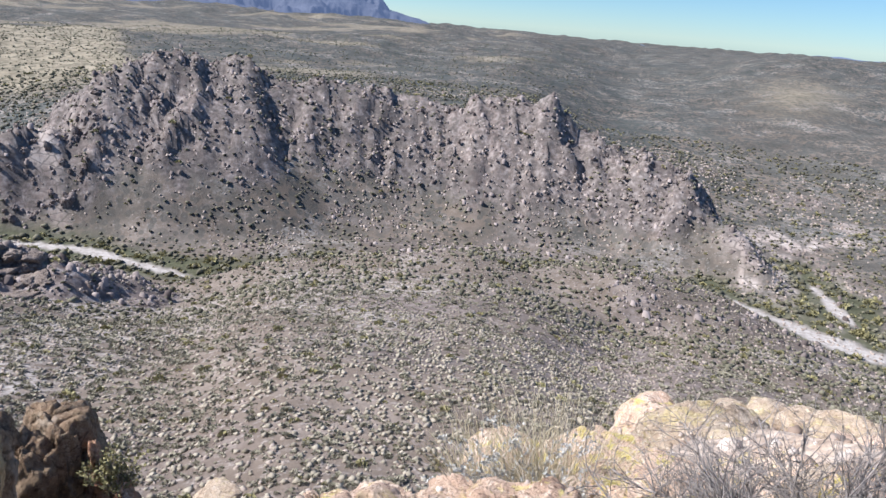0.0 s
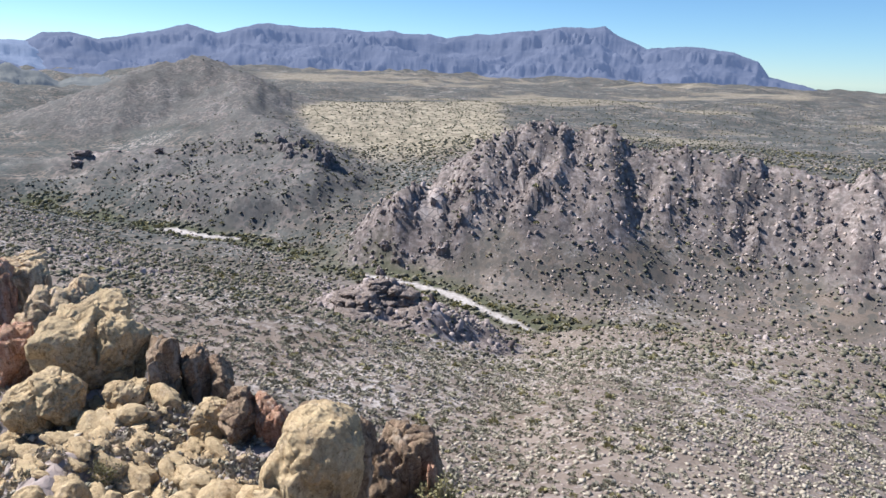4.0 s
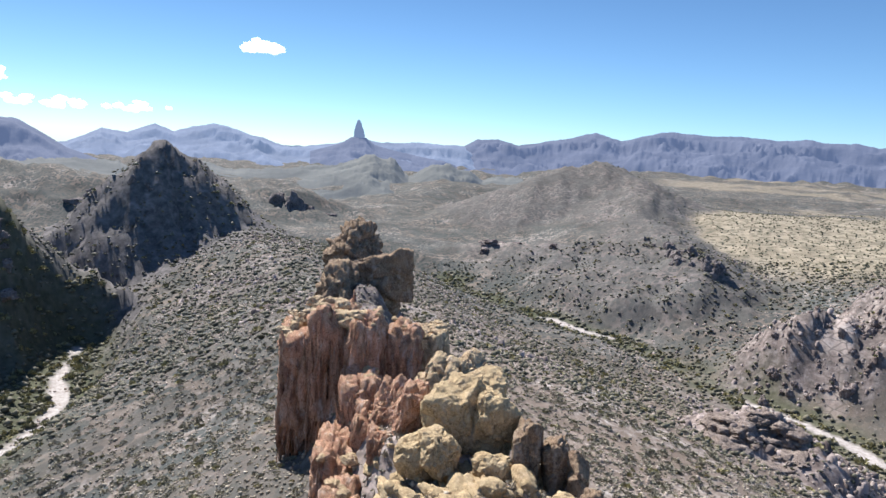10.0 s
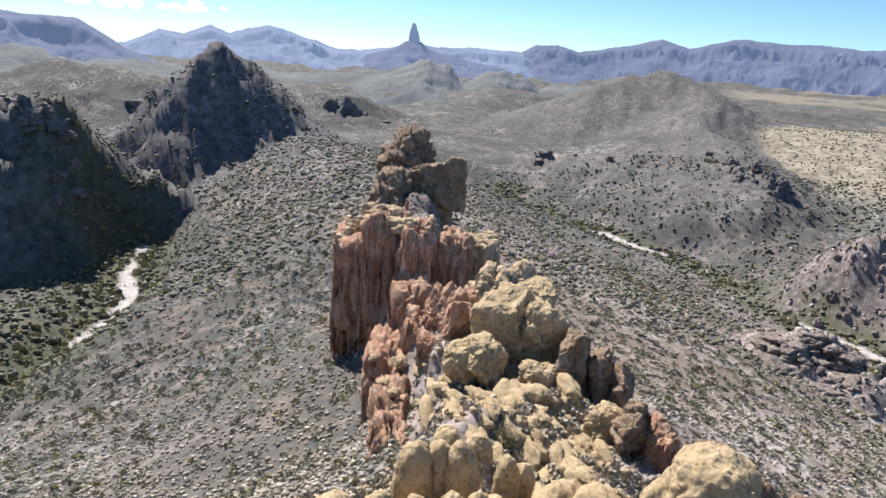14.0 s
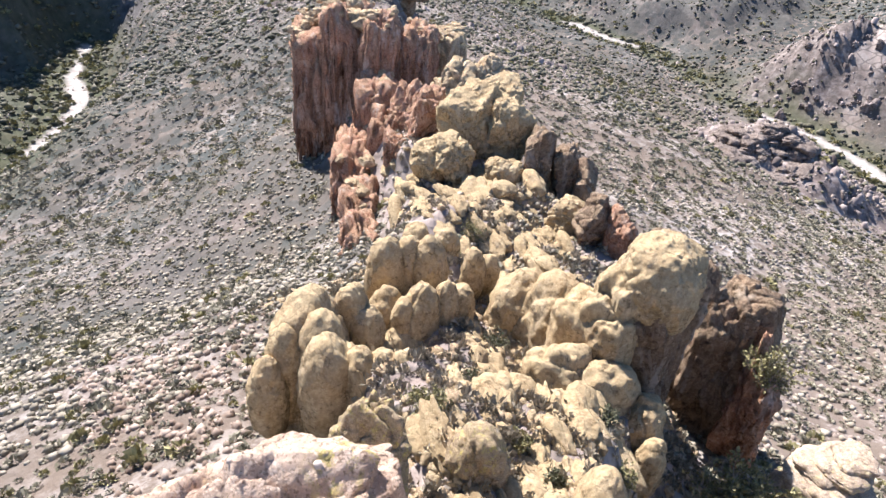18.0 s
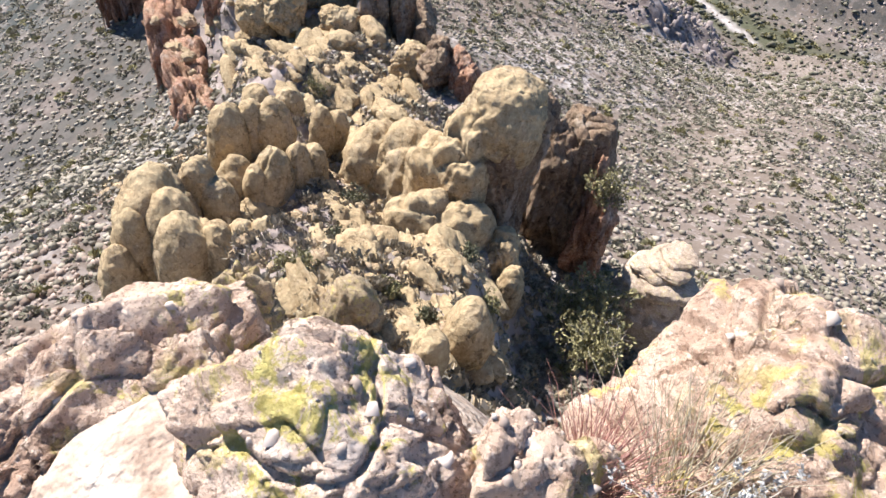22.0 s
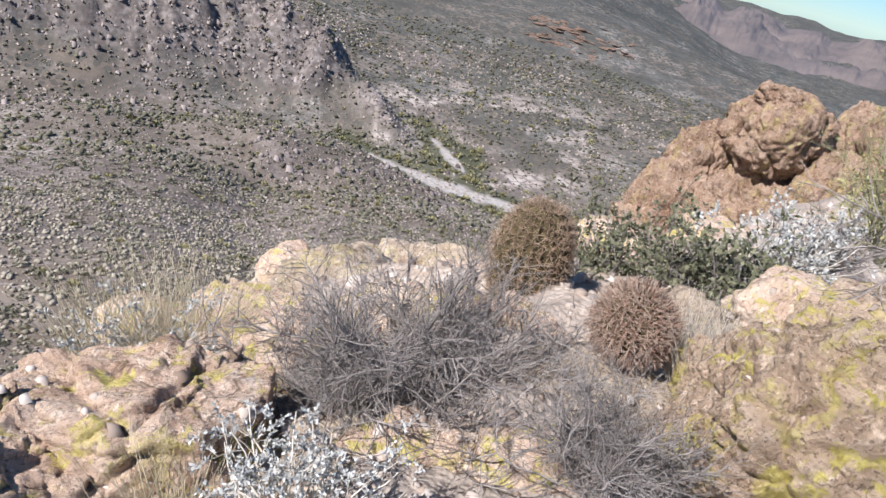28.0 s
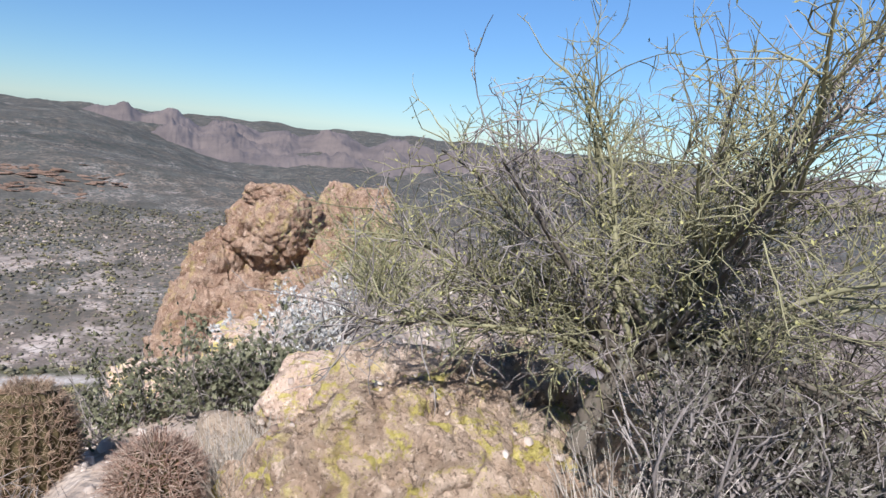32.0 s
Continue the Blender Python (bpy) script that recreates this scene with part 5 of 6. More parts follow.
for i in np.argsort(pr):
    if pz[i] < -31:
        continue
    s = (0.45 + 1.2 * rng.uniform(0, 1) ** 2.6) * (0.7 + pr[i] / 80)
    m = pose(px[i], py[i], pz[i] + 0.02 * s, rng.normal() * 8 - 10, rng.normal() * 8, rng.normal() * 16 - 100) @ Matrix.Diagonal((s * rng.uniform(0.7, 1.1), s * rng.uniform(1.2, 2.4), s * rng.uniform(0.5, 0.85), 1))
    if made < 290:
        ob = new("ridge_boulder", shapes[i % 7])
        ob.matrix_world = m
        tagged(ob, "rounded tan boulder with olive crust on the ridge", "boulder", "ridge boulders")
        made += 1
    else:
        a = np.array(m)
        far_v.append(shape_v[i % 7] @ a[:3, :3].T + a[:3, 3])
        far_f.append(shape_f + base_n)
        base_n += len(shape_v[0])
tagged(new("far_ridge_boulders", mesh_from("far_ridge_boulders", np.vstack(far_v), np.vstack(far_f), MAT_DOME)), "rounded tan boulders with olive crust along the ridge", "boulders", kind="stuff")


# ---- plants round the camera ----
def tubes(paths, radii, sides=4):
    """Tapered tubes along paths: arrays of shape (n, k, 3) and (n, k)."""
    paths, radii = np.asarray(paths, float), np.asarray(radii, float)
    n, k, _ = paths.shape
    d = np.gradient(paths, axis=1)
    d /= np.linalg.norm(d, axis=2, keepdims=True) + 1e-9
    ref = np.where(np.abs(d[..., 2:3]) > 0.9, np.array([1.0, 0, 0]), np.array([0, 0, 1.0]))
    u = np.cross(d, ref)
    u /= np.linalg.norm(u, axis=2, keepdims=True) + 1e-9
    w = np.cross(d, u)
    a = np.arange(sides) * 2 * math.pi / sides
    ring = paths[:, :, None, :] + radii[:, :, None, None] * (np.cos(a)[None, None, :, None] * u[:, :, None, :] + np.sin(a)[None, None, :, None] * w[:, :, None, :])
    verts = ring.reshape(-1, 3)
    i, j, s = np.meshgrid(np.arange(n), np.arange(k - 1), np.arange(sides), indexing="ij")
    b = (i * k + j) * sides
    s2 = (s + 1) % sides
    faces = np.stack([b + s, b + s2, b + sides + s2, b + sides + s], -1).reshape(-1, 4)
    return verts, faces


def wander(rng, start, heading, length, steps, bend, rise=0.0):
    """Crooked paths from starts along headings, all at once."""
    n = len(start)
    p, d, out = start.copy(), heading / (np.linalg.norm(heading, axis=1, keepdims=True) + 1e-9), [start.copy()]
    for _ in range(steps):
        d = d + bend * rng.normal(size=(n, 3)) + np.array([0, 0, rise])
        d /= np.linalg.norm(d, axis=1, keepdims=True)
        p = p + d * (length / steps)[:, None]
        out.append(p.copy())
    return np.stack(out, 1)


def sprouts(rng, paths, count, spread, lo=0.25, hi=1.0):
    """Starts and headings of side twigs on given paths."""
    n, k, _ = paths.shape
    i = rng.randint(0, n, count)
    t = rng.uniform(lo, hi, count) * (k - 1)
    j = np.minimum(t.astype(int), k - 2)
    f = (t - j)[:, None]
    a, b = paths[i, j], paths[i, j + 1]
    d = b - a
    d /= np.linalg.norm(d, axis=1, keepdims=True) + 1e-9
    return a + (b - a) * f, d + spread * rng.normal(size=(count, 3))


def leaves_at(rng, paths, count, length, width, lo=0.3, up=0.4, spread=0.9):
    """Small pointed leaves, two triangles each, folded along the midrib."""
    s, d = sprouts(rng, paths, count, spread, lo)
    d = d + np.array([0, 0, up])
    d /= np.linalg.norm(d, axis=1, keepdims=True)
    side = np.cross(d, rng.normal(size=(count, 3)))
    side /= np.linalg.norm(side, axis=1, keepdims=True) + 1e-9
    l = length * rng.uniform(0.6, 1.3, count)[:, None]
    w = width * rng.uniform(0.7, 1.2, count)[:, None]
    v = np.stack([s, s + d * l * 0.5 + side * w, s + d * l, s + d * l * 0.5 - side * w], 1).reshape(-1, 3)
    f = np.arange(count * 4).reshape(-1, 4)
    return v, f


def part(name, verts, faces, material, parent, label="", shade=False):
    ob = new(name, mesh_from(name, verts, faces, material, shade))
    ob.parent = parent
    if label:
        ob["label"] = label
    if name in ("twigs", "fine_twigs", "leaves", "spines", "crown_spines", "blades", "stems"):
        ob["kind"] = "stuff"
    return ob


def bark_material(name, lo, hi, scale=30):
    k = Nodes(name, 0.85)
    c = k.ramp(k.noise(scale, 6, 0.6), (0.3, lo), (0.7, hi))
    k.color(k.mix(k.steps(k.island(), 0.0, 1.0, 0.0, 0.55), c, tuple(min(1, v * 1.6) for v in hi)))
    return k.mat


MAT_TWIG = bark_material("grey_twig", (0.075, 0.06, 0.052), (0.32, 0.285, 0.26))
MAT_TWIG_PALE = bark_material("pale_dry_stem", (0.34, 0.29, 0.23), (0.56, 0.50, 0.42))
MAT_SILVER = leaf_material("silver_leaf", (0.33, 0.325, 0.30), (0.60, 0.59, 0.56), 0.85)
MAT_DUSKY = leaf_material("grey_green_leaf", (0.085, 0.09, 0.05), (0.235, 0.23, 0.145), 0.7)
MAT_PALO = bark_material("green_twig", (0.14, 0.132, 0.072), (0.28, 0.262, 0.155), 12)
MAT_TRUNK = bark_material("dark_bark", (0.05, 0.042, 0.032), (0.14, 0.12, 0.095), 18)
MAT_PALO_LEAF = leaf_material("yellow_green_leaf", (0.21, 0.205, 0.075), (0.46, 0.43, 0.19), 0.7)
MAT_STRAW = leaf_material("dry_grass", (0.42, 0.35, 0.22), (0.70, 0.62, 0.46), 0.85)
MAT_REDGRASS = leaf_material("reddish_dry_grass", (0.36, 0.17, 0.14), (0.58, 0.36, 0.30), 0.85)
MAT_DEAD = leaf_material("dead_leaf", (0.055, 0.052, 0.036), (0.21, 0.195, 0.15), 0.9)


def ground_z(x, y):
    return float(relief(np.array([x]), np.array([y]))[0][0])


def base_at(name, az, r, z, label, category, group=""):
    x, y = P(az, r)
    ob = tagged(new(name), label, category, group)
    dx, dy, dz = drift(az, r)
    ob.location = (x + dx, y + dy, z + dz)
    return ob


def dry_bush(az, r, z, w, h, seed, stems, twigs, label, twig_mat=None, leaf=None, leaf_count=0, leaf_size=0.03, name="dry_bush", thick=0.006, bend=0.16):
    """A bush of crooked stems and fine twigs; leaf: material of its leaves."""
    rng = np.random.RandomState(seed)
    root = base_at(name, az, r, z, label, "bush")
    a = rng.uniform(0, 2 * math.pi, stems)
    out = rng.uniform(0.2, 1.0, stems)
    head = np.stack([np.cos(a) * out, np.sin(a) * out, rng.uniform(0.5, 1.2, stems) * 2 * h / w], 1)
    start = np.stack([np.cos(a), np.sin(a), 0 * a], 1) * 0.03 * w
    reach = np.where(head[:, 2] > 1.0, h, w * 0.55) * rng.uniform(0.7, 1.15, stems)
    main = wander(rng, start, head, reach, 6, bend)
    mat = twig_mat or MAT_TWIG
    girth = np.linspace(thick, thick * 0.45, 7)[None]
    if r < 6.5:
        for i in range(stems):
            part("stem", *tubes(main[i:i + 1], girth, 5), mat, root)
    else:
        part("stems", *tubes(main, girth.repeat(stems, 0), 5), mat, root)
    s, d = sprouts(rng, main, twigs, 0.75)
    twig = wander(rng, s, d, rng.uniform(0.10, 0.34, twigs) * (w + h) / 2, 4, 0.22)
    part("twigs", *tubes(twig, np.linspace(thick * 0.42, thick * 0.16, 5)[None].repeat(twigs, 0), 3), mat, root)
    s, d = sprouts(rng, twig, twigs * 2, 0.8)
    fine = wander(rng, s, d, rng.uniform(0.05, 0.15, twigs * 2) * (w + h) / 2, 2, 0.3)
    part("fine_twigs", *tubes(fine, np.linspace(thick * 0.2, thick * 0.1, 3)[None].repeat(twigs * 2, 0), 3), mat, root)
    if leaf:
        part("leaves", *leaves_at(rng, np.concatenate([twig[:, -3:], fine]), leaf_count, leaf_size, leaf_size * 0.28), leaf, root)
    return root


def grass_tuft(az, r, z, w, h, seed, blades, label, mat=None, name="grass_tuft"):
    rng = np.random.RandomState(seed)
    root = base_at(name, az, r, z, label, "grass")
    a = rng.uniform(0, 2 * math.pi, blades)
    q = rng.uniform(0, 1, blades) ** 0.5
    start = np.stack([np.cos(a) * q * w * 0.25, np.sin(a) * q * w * 0.25, 0 * a], 1)
    head = np.stack([np.cos(a) * q, np.sin(a) * q, 2.2 * h / w * np.ones(blades)], 1)
    p = wander(rng, start, head, h * rng.uniform(0.6, 1.2, blades), 4, 0.12, -0.05)
    part("blades", *tubes(p, np.linspace(0.0022, 0.0006, 5)[None].repeat(blades, 0), 3), mat or MAT_STRAW, root)
    return root


def cactus_material(name, a, b):
    k = Nodes(name, 0.7)
    k.color(k.ramp(k.noise(14, 5), (0.3, a), (0.7, b)))
    k.bump(k.noise(80, 4), 0.01, 0.5)
    return k.mat


MAT_CACTUS = cactus_material("cactus_skin", (0.06, 0.048, 0.022), (0.13, 0.10, 0.05))
MAT_SPINE_TAN = leaf_material("tan_spine", (0.24, 0.15, 0.10), (0.48, 0.37, 0.26), 0.6)
MAT_SPINE_RED = leaf_material("red_spine", (0.26, 0.145, 0.10), (0.54, 0.43, 0.34), 0.6)


def barrel_cactus(az, r, z, radius, height, seed, spine_mat, label, ribs=24, spines=26, length=0.05, tilt=(0, 0)):
    """A ribbed barrel with a flattened crown and rows of curved spines on the ribs."""
    rng = np.random.RandomState(seed)
    root = base_at("barrel_cactus", az, r, z, label, "cactus", "barrel cacti")
    root.location = (P(az, r)[0] + 0.29, P(az, r)[1] + 0.03, z - 0.03)
    root.rotation_euler = (radians(tilt[0]), radians(tilt[1]), 0)
    nu, nv = ribs * 8, 34
    u, v = np.meshgrid(np.arange(nu) / nu * 2 * math.pi, np.linspace(0, 1, nv))
    prof = np.sin(np.clip(v, 0, 1) * math.pi * 0.93 + 0.2) ** 0.42
    prof[-1] = 0.02
    rr = radius * prof * (1 - 0.09 * (0.5 - 0.5 * np.cos(u * ribs)) ** 0.7 * 1.3)
    zz = height * (v ** 0.9)
    pts = np.stack([rr * np.cos(u), rr * np.sin(u), zz], -1)
    i, j = np.meshgrid(np.arange(nv - 1), np.arange(nu), indexing="ij")
    f = np.stack([i * nu + j, i * nu + (j + 1) % nu, (i + 1) * nu + (j + 1) % nu, (i + 1) * nu + j], -1).reshape(-1, 4)
    part("body", pts.reshape(-1, 3), f, MAT_CACTUS, root, shade=True)
    starts, heads = [], []
    for k in range(ribs):
        a = k / ribs * 2 * math.pi
        for t in np.linspace(0.05, 0.97, 15):
            q = math.sin(t * math.pi * 0.93 + 0.2) ** 0.42 * radius
            c = np.array([q * math.cos(a), q * math.sin(a), height * t ** 0.9])
            out = np.array([math.cos(a), math.sin(a), (t - 0.45) * 1.6])
            for _ in range(spines // 2):
                starts.append(c)
                heads.append(out * 0.55 + rng.normal(size=3) * 0.75)
    starts, heads = np.array(starts), np.array(heads)
    p = wander(rng, starts, heads, length * rng.uniform(0.5, 1.2, len(starts)), 3, 0.16, 0.03)
    part("spines", *tubes(p, np.linspace(0.0019, 0.0007, 4)[None].repeat(len(starts), 0), 3), spine_mat, root)
    n = 60
    a = rng.uniform(0, 2 * math.pi, n)
    s = np.stack([np.cos(a) * radius * 0.25, np.sin(a) * radius * 0.25, np.full(n, height * 0.97)], 1)
    p = wander(rng, s, np.stack([np.cos(a) * 0.4, np.sin(a) * 0.4, np.ones(n)], 1), length * 1.1 * np.ones(n), 3, 0.1)
    part("crown_spines", *tubes(p, np.linspace(0.002, 0.0006, 4)[None].repeat(n, 0), 3), spine_mat, root)
    return root


def palo_verde(az, r, z, seed):
    """A low desert tree: crooked dark trunk, limbs fanned out, and a haze of green twigs."""
    rng = np.random.RandomState(seed)
    root = base_at("palo_verde", az, r, z, "dense yellow-green palo verde with a dark trunk", "tree")
    right = np.array([*P(az + 90, 1), 0.0])
    away = np.array([*P(az, 1), 0.0])
    up = np.array([0, 0, 1.0])
    trunk = wander(rng, np.array([[0, 0, -0.25]]), (up * 1.0 + right * 0.15 - away * 0.1)[None], np.array([0.55]), 6, 0.12)
    part("trunk", *tubes(trunk, np.linspace(0.055, 0.04, 7)[None], 9), MAT_TRUNK, root, "dark rough bark", True)
    fans = [(-1.5, 0.7, 1.2), (-1.4, 0.35, 1.1), (-1.2, 1.0, 1.1), (-1.15, 0.75, 0.95), (-0.95, 0.35, 0.80), (-0.70, 1.0, 1.05), (-0.45, 1.2, 1.05), (-0.2, 1.3, 1.1), (0.05, 1.2, 1.05), (0.3, 1.35, 1.25), (0.55, 1.3, 1.4), (0.85, 1.2, 1.45),
            (1.1, 0.95, 1.5), (1.3, 0.6, 1.4), (1.2, 0.25, 1.2), (0.6, 0.2, 0.95), (-0.5, 0.15, 0.7), (0.1, 0.6, 0.9), (0.9, 0.75, 1.2)]
    for i, (sx, sz, length) in enumerate(fans):
        for depth in (-0.25, 0.45):
            head = right * sx + up * sz + away * (depth + rng.uniform(-0.2, 0.2))
            limb = wander(rng, trunk[:, 3 + i % 3], head[None], np.array([length * 0.86]), 9, 0.15, 0.01)
            branch = part("limb", *tubes(limb, np.linspace(0.013, 0.0035, 10)[None], 6), MAT_TRUNK if i % 2 == 0 else MAT_PALO, root, shade=True)
            s, d = sprouts(rng, limb, 42, 0.7, 0.15)
            a = wander(rng, s, d + up * 0.3, rng.uniform(0.14, 0.42, 42), 6, 0.27, 0.01)
            s, d = sprouts(rng, a, 200, 0.9)
            b = wander(rng, s, d, rng.uniform(0.04, 0.14, 200), 3, 0.3)
            v1, f1 = tubes(a, np.linspace(0.0032, 0.0013, 7)[None].repeat(42, 0), 3)
            v2, f2 = tubes(b, np.linspace(0.002, 0.0009, 4)[None].repeat(200, 0), 3)
            part("twigs", np.vstack([v1, v2]), np.vstack([f1, f2 + len(v1)]), MAT_PALO if (i + (depth > 0)) % 3 else MAT_TWIG, branch)
            part("leaves", *leaves_at(rng, b, 190, 0.016, 0.003), MAT_PALO_LEAF, branch)
    return root


barrel_cactus(40.1, 3.3, -1.93, 0.215, 0.66, 1, MAT_SPINE_TAN, "tall brown barrel cactus on the rocky edge", spines=36, tilt=(-4, 5))
barrel_cactus(50.5, 2.3, -1.38, 0.14, 0.275, 2, MAT_SPINE_RED, "small reddish barrel cactus beside dry grass", length=0.055, tilt=(-3, 3))
dry_bush(31.0, 1.95, -1.95, 0.95, 0.74, 21, 70, 2600, "dense bare grey twig bush on the summit", name="twig_bush", thick=0.006, bend=0.3)
dry_bush(51, 1.5, -1.42, 0.7, 0.36, 22, 40, 1400, "low grey twig bush on gravel", name="twig_bush", thick=0.0035, bend=0.34)
dry_bush(37.5, 2.2, -1.85, 0.8, 0.75, 23, 44, 1800, "bare grey twig bush behind another", name="twig_bush", thick=0.0055, bend=0.34)
dry_bush(11.0, 2.9, -2.5, 0.85, 0.62, 24, 40, 200, "silver-leaved brittlebush at the edge", twig_mat=MAT_TWIG_PALE, leaf=MAT_SILVER, leaf_count=8000, leaf_size=0.018, name="brittlebush", thick=0.004)
dry_bush(25.5, 1.15, -1.5, 0.62, 0.34, 25, 40, 160, "silver-leaved brittlebush on the summit", twig_mat=MAT_TWIG_PALE, leaf=MAT_SILVER, leaf_count=7000, leaf_size=0.013, name="brittlebush", thick=0.004)
dry_bush(-3, 0.92, -1.55, 0.45, 0.24, 26, 30, 120, "silver-leaved brittlebush before a pink block", twig_mat=MAT_TWIG_PALE, leaf=MAT_SILVER, leaf_count=5600, leaf_size=0.011, name="brittlebush", thick=0.003)
dry_bush(60.7, 5.0, -1.85, 0.75, 0.6, 27, 36, 200, "silver-leaved brittlebush below the outcrop", twig_mat=MAT_TWIG_PALE, leaf=MAT_SILVER, leaf_count=4200, leaf_size=0.03, name="brittlebush", thick=0.005)
dry_bush(47.0, 4.1, -2.1, 0.9, 0.62, 28, 40, 260, "dark grey-green leafy shrub on the ridge", leaf=MAT_DUSKY, leaf_count=4200, leaf_size=0.034, name="green_shrub")
dry_bush(53.5, 4.2, -2.0, 1.0, 0.68, 29, 40, 260, "dark grey-green leafy shrub on the ridge", leaf=MAT_DUSKY, leaf_count=4400, leaf_size=0.034, name="green_shrub")
dry_bush(58.5, 3.9, -1.75, 0.7, 0.5, 30, 30, 200, "dark grey-green leafy shrub on the ridge", leaf=MAT_DUSKY, leaf_count=1600, leaf_size=0.045, name="green_shrub")
dry_bush(67.0, 5.8, -1.6, 1.5, 0.95, 31, 50, 520, "olive twiggy shrub on the rocky crest", twig_mat=MAT_PALO, leaf=MAT_PALO_LEAF, leaf_count=2400, leaf_size=0.03, name="olive_shrub")
dry_bush(63.5, 5.4, -1.75, 1.0, 0.5, 32, 40, 300, "low grey twig bush on the crest", name="twig_bush")
dry_bush(97, 1.75, -0.98, 0.8, 0.5, 33, 40, 220, "dead leafy brush under the palo verde", leaf=MAT_DEAD, leaf_count=3000, leaf_size=0.018, name="dead_brush")
dry_bush(107, 1.7, -0.95, 0.8, 0.45, 34, 40, 220, "dead leafy brush under the palo verde", leaf=MAT_DEAD, leaf_count=3000, leaf_size=0.018, name="dead_brush")
dry_bush(101, 2.2, -1.05, 1.1, 0.6, 35, 60, 700, "dark dead brush under the palo verde", twig_mat=MAT_TRUNK, leaf=MAT_DEAD, leaf_count=2600, leaf_size=0.02, name="dead_brush")
palo_verde(86.5, 2.25, -0.72, 7)
grass_tuft(56.8, 2.35, -1.42, 0.34, 0.34, 41, 230, "pale dry grass beside a small cactus", MAT_TWIG_PALE)
grass_tuft(60.0, 2.4, -1.36, 0.3, 0.26, 42, 160, "pale dry grass beside a small cactus", MAT_TWIG_PALE)
grass_tuft(-22, 0.98, -1.62, 0.3, 0.26, 43, 220, "reddish dry grass between pink rocks", MAT_REDGRASS)
grass_tuft(-10, 1.1, -1.62, 0.4, 0.36, 44, 160, "straw-coloured grass before a pink block")
grass_tuft(14, 3.1, -2.35, 0.8, 0.62, 45, 380, "straw-coloured grass behind a brittlebush")
grass_tuft(7, 3.2, -2.5, 0.7, 0.6, 46, 300, "straw-coloured grass behind a brittlebush")
grass_tuft(17, 1.35, -1.6, 0.3, 0.34, 47, 120, "straw-coloured grass on the summit")
grass_tuft(92, 1.5, -0.95, 0.4, 0.3, 48, 150, "pale dry grass under the palo verde", MAT_TWIG_PALE)
dry_bush(-26.4, 24, -26.2, 4.0, 2.6, 51, 50, 420, "green bush in the shaded gap of the ridge", leaf=MAT_GREEN, leaf_count=5200, leaf_size=0.22, name="green_bush", thick=0.03)
dry_bush(-23.5, 21.5, -25.0, 3.0, 1.9, 52, 40, 320, "green bush in the gap of the ridge", leaf=MAT_GREEN, leaf_count=3600, leaf_size=0.2, name="green_bush", thick=0.025)
dry_bush(-28.8, 31, -23.6, 2.0, 2.2, 53, 30, 240, "green bush on a rock ledge", leaf=MAT_GREEN, leaf_count=2400, leaf_size=0.18, name="green_bush", thick=0.025)
for i, (az, r, w) in enumerate(((-62.5, 17.5, 1.6), (-57, 22, 1.8), (-55.5, 27, 1.5), (-59.5, 41, 2.0), (-49.5, 47, 2.2), (-61.5, 55, 1.6), (-51, 17, 1.1), (-46, 16, 1.0), (-42.5, 22, 1.4), (-38.5, 19, 1.3), (-33, 17, 1.2))):
    gx, gy = P(az, r)
    dry_bush(az, r, ground_z(gx, gy) - 0.1, w, w * 0.6, 60 + i, 26, 160, "grey-green brush among ridge boulders", leaf=MAT_DUSKY if i % 3 else MAT_GREEN, leaf_count=1300, leaf_size=0.13, name="ridge_bush", thick=0.015)


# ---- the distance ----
def range_material(name, rock, haze_glow, strength):
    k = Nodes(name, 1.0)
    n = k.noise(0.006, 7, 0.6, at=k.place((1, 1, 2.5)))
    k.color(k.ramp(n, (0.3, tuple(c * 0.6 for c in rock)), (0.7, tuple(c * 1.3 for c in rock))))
    # distance haze is put into the material as a bluish emission
    k.bsdf.inputs["Emission Color"].default_value = (*haze_glow, 1)
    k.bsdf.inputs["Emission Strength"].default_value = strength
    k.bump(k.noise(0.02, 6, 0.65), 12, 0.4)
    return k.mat


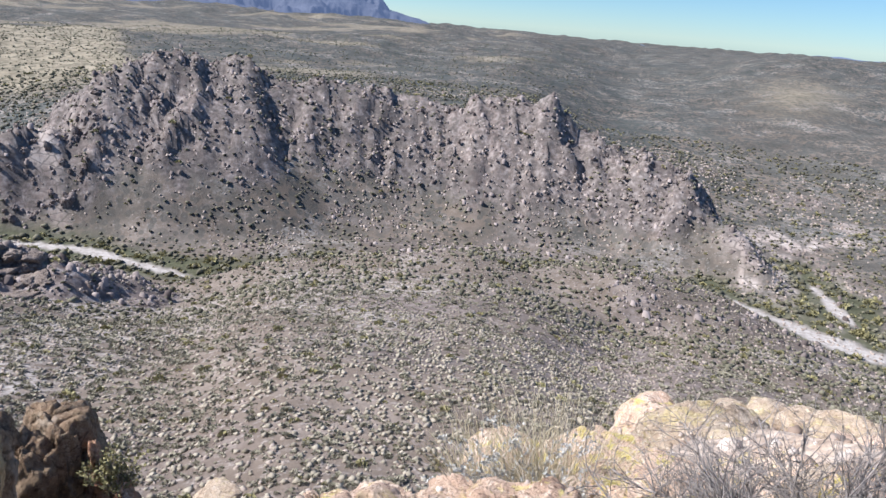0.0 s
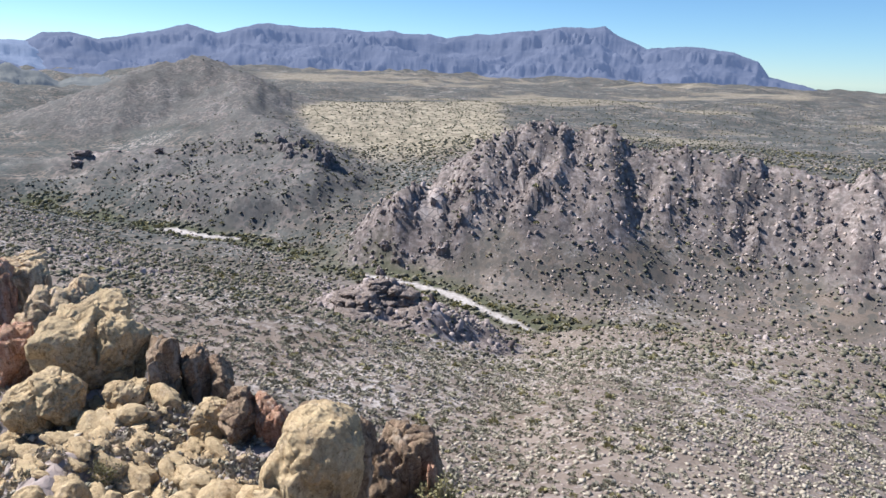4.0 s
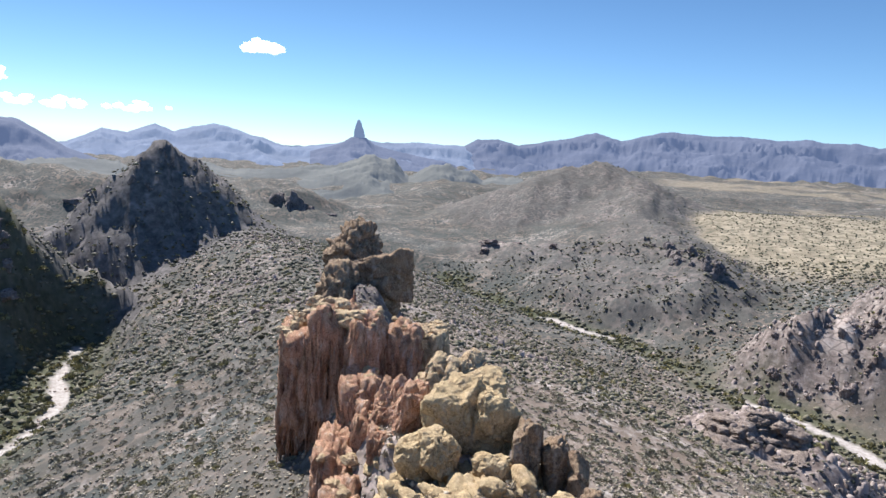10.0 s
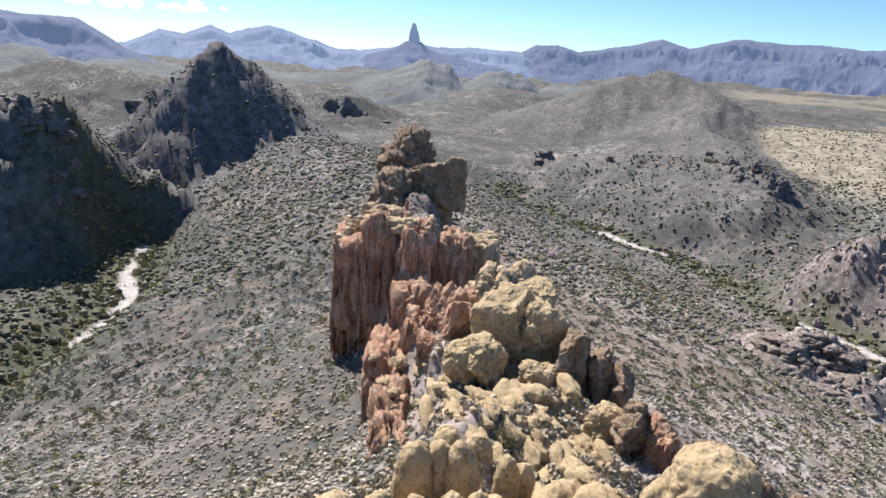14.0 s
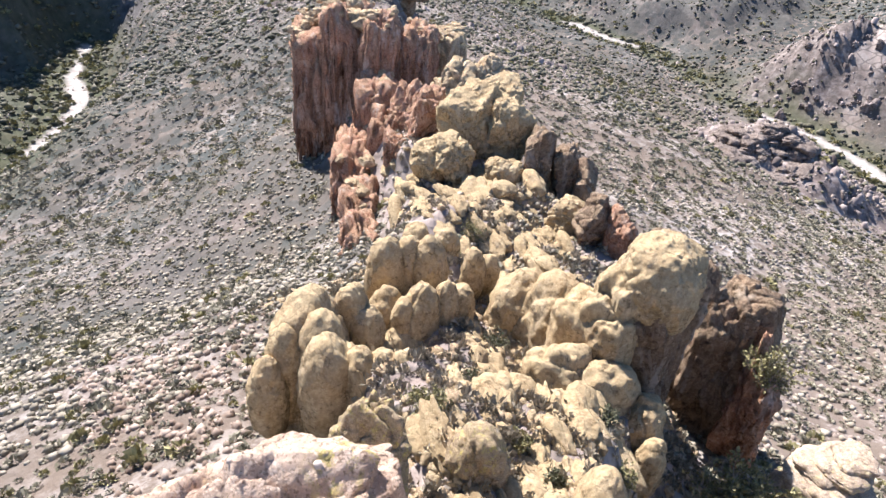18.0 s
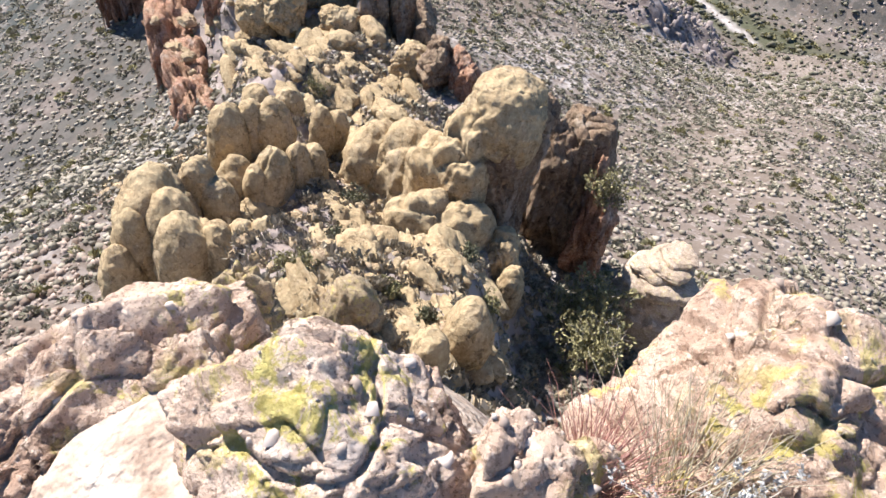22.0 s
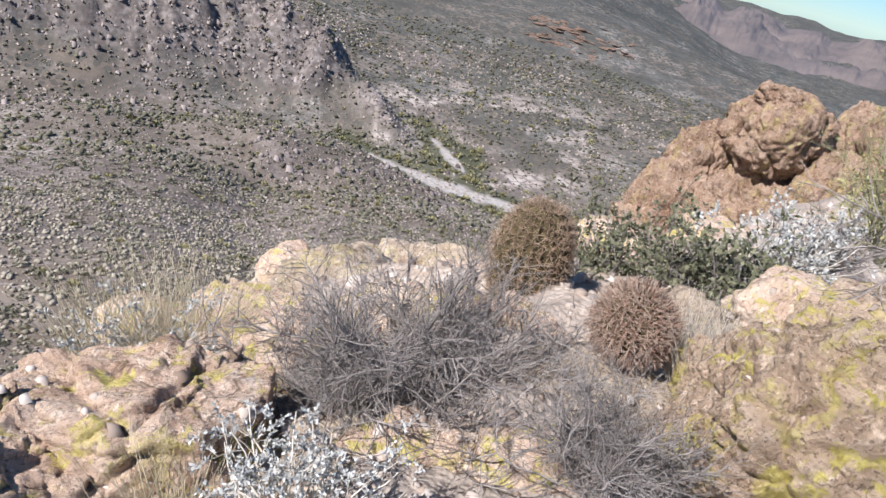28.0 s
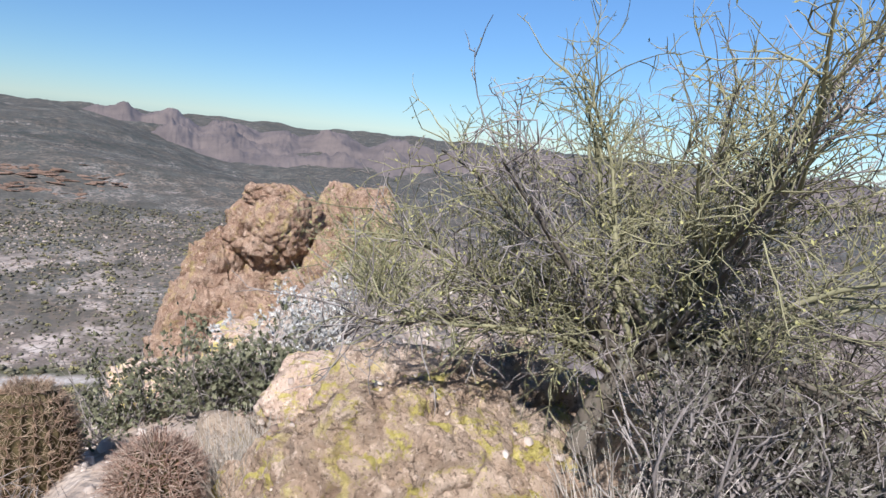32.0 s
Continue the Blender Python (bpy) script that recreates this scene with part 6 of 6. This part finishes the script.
def far_range(name, knots, r, foot_r, foot_z, material, label, jag=0.12, seed=0, step=0.07, spurs=0.17, bands=0.5):
    """A mountain range: crest heights as angles along the compass, cliff bands that wind round its spurs, and a back."""
    az = np.arange(knots[0][0], knots[-1][0], step)
    el = np.interp(az, [k[0] for k in knots], [k[1] for k in knots])
    crest = np.tan(np.radians(el + jag * fbm(az, az * 0 + seed, 2.2, 2, 0.58, seed))) * r
    teeth = np.tan(np.radians(el + jag * fbm(az, az * 0 + seed, 2.2, 6, 0.58, seed))) * r - crest
    rows = 56
    v = []
    for i in range(rows + 4):
        t = min(i / rows, 1.0)
        rr = foot_r + (r - foot_r) * t + max(0, i - rows) * r * 0.03
        a = np.radians(az)
        x, y = rr * np.sin(a), rr * np.cos(a)
        spur = fbm(x, y, r * 0.10, 6, 0.55, seed + 5, True) - 0.5
        s = np.clip(t + spurs * spur * math.sin(math.pi * t) ** 0.8, 0, 1.06)
        shape = s ** 1.25 * (1 - 0.34 * bands) + bands * (0.12 * smooth(0.45, 0.50, s) + 0.22 * smooth(0.80, 0.86, s))
        if t == 1.0:
            shape = np.ones_like(s)
        z = foot_z + (crest - foot_z) * shape + teeth * float(smooth(0.8, 1.0, t))
        z = z - max(0, i - rows) * 60
        v.append(np.stack([x, y, z], 1))
    v = np.array(v)
    nr, na = v.shape[:2]
    i, j = np.meshgrid(np.arange(nr - 1), np.arange(na - 1), indexing="ij")
    f = np.stack([i * na + j, i * na + j + 1, (i + 1) * na + j + 1, (i + 1) * na + j], -1).reshape(-1, 4)
    ob = new(name, mesh_from(name, v.reshape(-1, 3), f, material))
    return tagged(ob, label, "mountains", kind="structure")


# haze of distance painted in: bluish base colours and a steady emission
MAT_HAZE_BLUE = range_material("blue_range", (0.055, 0.058, 0.07), (0.20, 0.27, 0.45), 0.28)
MAT_HAZE_BLUE_FAR = range_material("haze_pale_blue_range", (0.08, 0.09, 0.115), (0.28, 0.38, 0.57), 0.30)
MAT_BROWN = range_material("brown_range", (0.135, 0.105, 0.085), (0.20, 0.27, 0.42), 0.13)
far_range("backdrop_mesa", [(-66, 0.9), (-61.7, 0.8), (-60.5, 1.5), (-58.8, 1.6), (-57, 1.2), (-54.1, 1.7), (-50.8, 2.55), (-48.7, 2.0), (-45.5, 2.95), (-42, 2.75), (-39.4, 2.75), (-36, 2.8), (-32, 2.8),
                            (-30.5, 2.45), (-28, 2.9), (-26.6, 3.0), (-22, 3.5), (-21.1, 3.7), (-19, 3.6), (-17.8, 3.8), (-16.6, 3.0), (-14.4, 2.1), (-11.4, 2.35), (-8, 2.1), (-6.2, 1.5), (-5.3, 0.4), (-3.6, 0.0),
                            (-2.5, -0.2), (-1, -0.9), (0, -1.1), (2.5, -1.1), (3.5, -1.3), (6, -1.6)], 3900, 2500, -100, MAT_HAZE_BLUE, "long hazy blue mesa with cliff bands on the horizon", seed=1)
far_range("backdrop_ridge", [(-120, 1.5), (-108, 1.2), (-104, 0.9), (-100.5, 0.75), (-98, 0.7), (-95.6, 0.55), (-94, -0.3), (-92.6, -1.2), (-90, -2.2)], 2300, 1500, -130, MAT_HAZE_BLUE, "hazy dark blue mountain shoulder", seed=2)
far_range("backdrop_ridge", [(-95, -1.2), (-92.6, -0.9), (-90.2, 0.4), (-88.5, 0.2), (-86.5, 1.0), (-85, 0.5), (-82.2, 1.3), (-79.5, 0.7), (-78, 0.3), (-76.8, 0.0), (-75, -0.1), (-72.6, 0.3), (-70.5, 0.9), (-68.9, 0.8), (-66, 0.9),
                             (-61.7, 0.8), (-60, 0.2)], 3700, 2400, -150, MAT_HAZE_BLUE_FAR, "jagged mountains on the horizon, pale blue with painted haze", seed=3)
far_range("backdrop_mesa_far", [(6, -1.3), (12, -1.4), (14, -1.3), (15, -0.75), (17.5, -0.85), (19, -1.0), (24, -0.7), (29, -0.4), (34, -0.6), (36.4, -1.0), (39, -0.8), (42, -0.95)], 4500, 3800, -110, MAT_HAZE_BLUE_FAR, "mesas far on the horizon, faint blue with painted haze", jag=0.08, seed=4)
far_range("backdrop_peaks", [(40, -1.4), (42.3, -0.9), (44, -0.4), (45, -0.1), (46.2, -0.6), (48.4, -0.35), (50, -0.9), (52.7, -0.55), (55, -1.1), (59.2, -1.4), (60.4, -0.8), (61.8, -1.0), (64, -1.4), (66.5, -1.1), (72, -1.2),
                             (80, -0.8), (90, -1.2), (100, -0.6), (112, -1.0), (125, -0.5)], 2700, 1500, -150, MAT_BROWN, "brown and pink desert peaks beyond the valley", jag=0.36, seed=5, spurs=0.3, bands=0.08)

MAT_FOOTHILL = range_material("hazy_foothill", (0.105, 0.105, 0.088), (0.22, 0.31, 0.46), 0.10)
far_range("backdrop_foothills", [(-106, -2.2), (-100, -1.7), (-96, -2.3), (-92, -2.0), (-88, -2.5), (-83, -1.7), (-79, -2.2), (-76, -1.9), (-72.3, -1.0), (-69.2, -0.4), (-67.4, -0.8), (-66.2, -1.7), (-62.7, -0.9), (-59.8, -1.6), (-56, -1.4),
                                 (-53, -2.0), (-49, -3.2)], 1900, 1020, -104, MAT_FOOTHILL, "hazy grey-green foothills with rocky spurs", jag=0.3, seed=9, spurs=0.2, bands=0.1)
# the needle: a rock spire on a cone
nx, ny = P(-70.5, 3300)
spire = new("rock_spire", rock_mesh((78, 60, 160), 301, MAT_HAZE_BLUE_FAR, level=6, lobes=8, tall=3.5, boxy=2.6, crease=0.05, rough=0.1, taper=0.62))
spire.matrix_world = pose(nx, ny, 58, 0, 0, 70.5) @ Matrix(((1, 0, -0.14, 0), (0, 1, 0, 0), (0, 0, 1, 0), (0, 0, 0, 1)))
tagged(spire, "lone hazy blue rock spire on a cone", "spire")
far_range("backdrop_cone", [(-74.5, -0.4), (-73, 0.1), (-72, 0.45), (-71.2, 0.95), (-69.9, 1.0), (-69.2, 0.5), (-67.5, 0.1), (-65, -0.4)], 3300, 2300, -130, MAT_HAZE_BLUE, "hazy blue foot slopes of the spire", jag=0.05, seed=6, step=0.05, bands=0.2)


# clouds
def cloud(az, el, r, puffs, seed, spread, size):
    rng = np.random.RandomState(seed)
    n, f = sphere(5)
    v, faces = [], []
    for i in range(puffs):
        c = rng.normal(size=3) * np.array(spread) * 0.4
        q = n * (rng.uniform(0.6, 1.3) * size) * np.array([1.3, 1, 0.7])
        q = q * (1 + 0.3 * fbm3(q + i * 91.0, size * 0.5, 4, 0.6, seed + i))[:, None]
        faces.append(f + len(n) * i)
        v.append(q + c)
    ob = new("backdrop_cloud", mesh_from("backdrop_cloud", np.vstack(v), np.vstack(faces), MAT_CLOUD))
    x, y = P(az, r)
    ob.matrix_world = pose(x, y, r * math.tan(radians(el)), 0, 0, -az)
    return tagged(ob, "small bright white cloud over the range", "cloud", kind="structure")


kc = Nodes("cloud_white_glow", 1.0)
kc.color((0.9, 0.9, 0.9))
# part of the clouds' brightness is put in as emission
kc.bsdf.inputs["Emission Color"].default_value = (0.85, 0.93, 1.0, 1)
kc.bsdf.inputs["Emission Strength"].default_value = 0.55
MAT_CLOUD = kc.mat
cloud(-78.3, 7.55, 4300, 9, 1, (110, 50, 34), 32)
cloud(-101.2, 3.6, 4300, 22, 2, (330, 60, 110), 46)
cloud(-94.6, 2.0, 4300, 14, 3, (300, 60, 34), 26)
cloud(-88.0, 2.1, 4300, 12, 4, (300, 60, 28), 20)
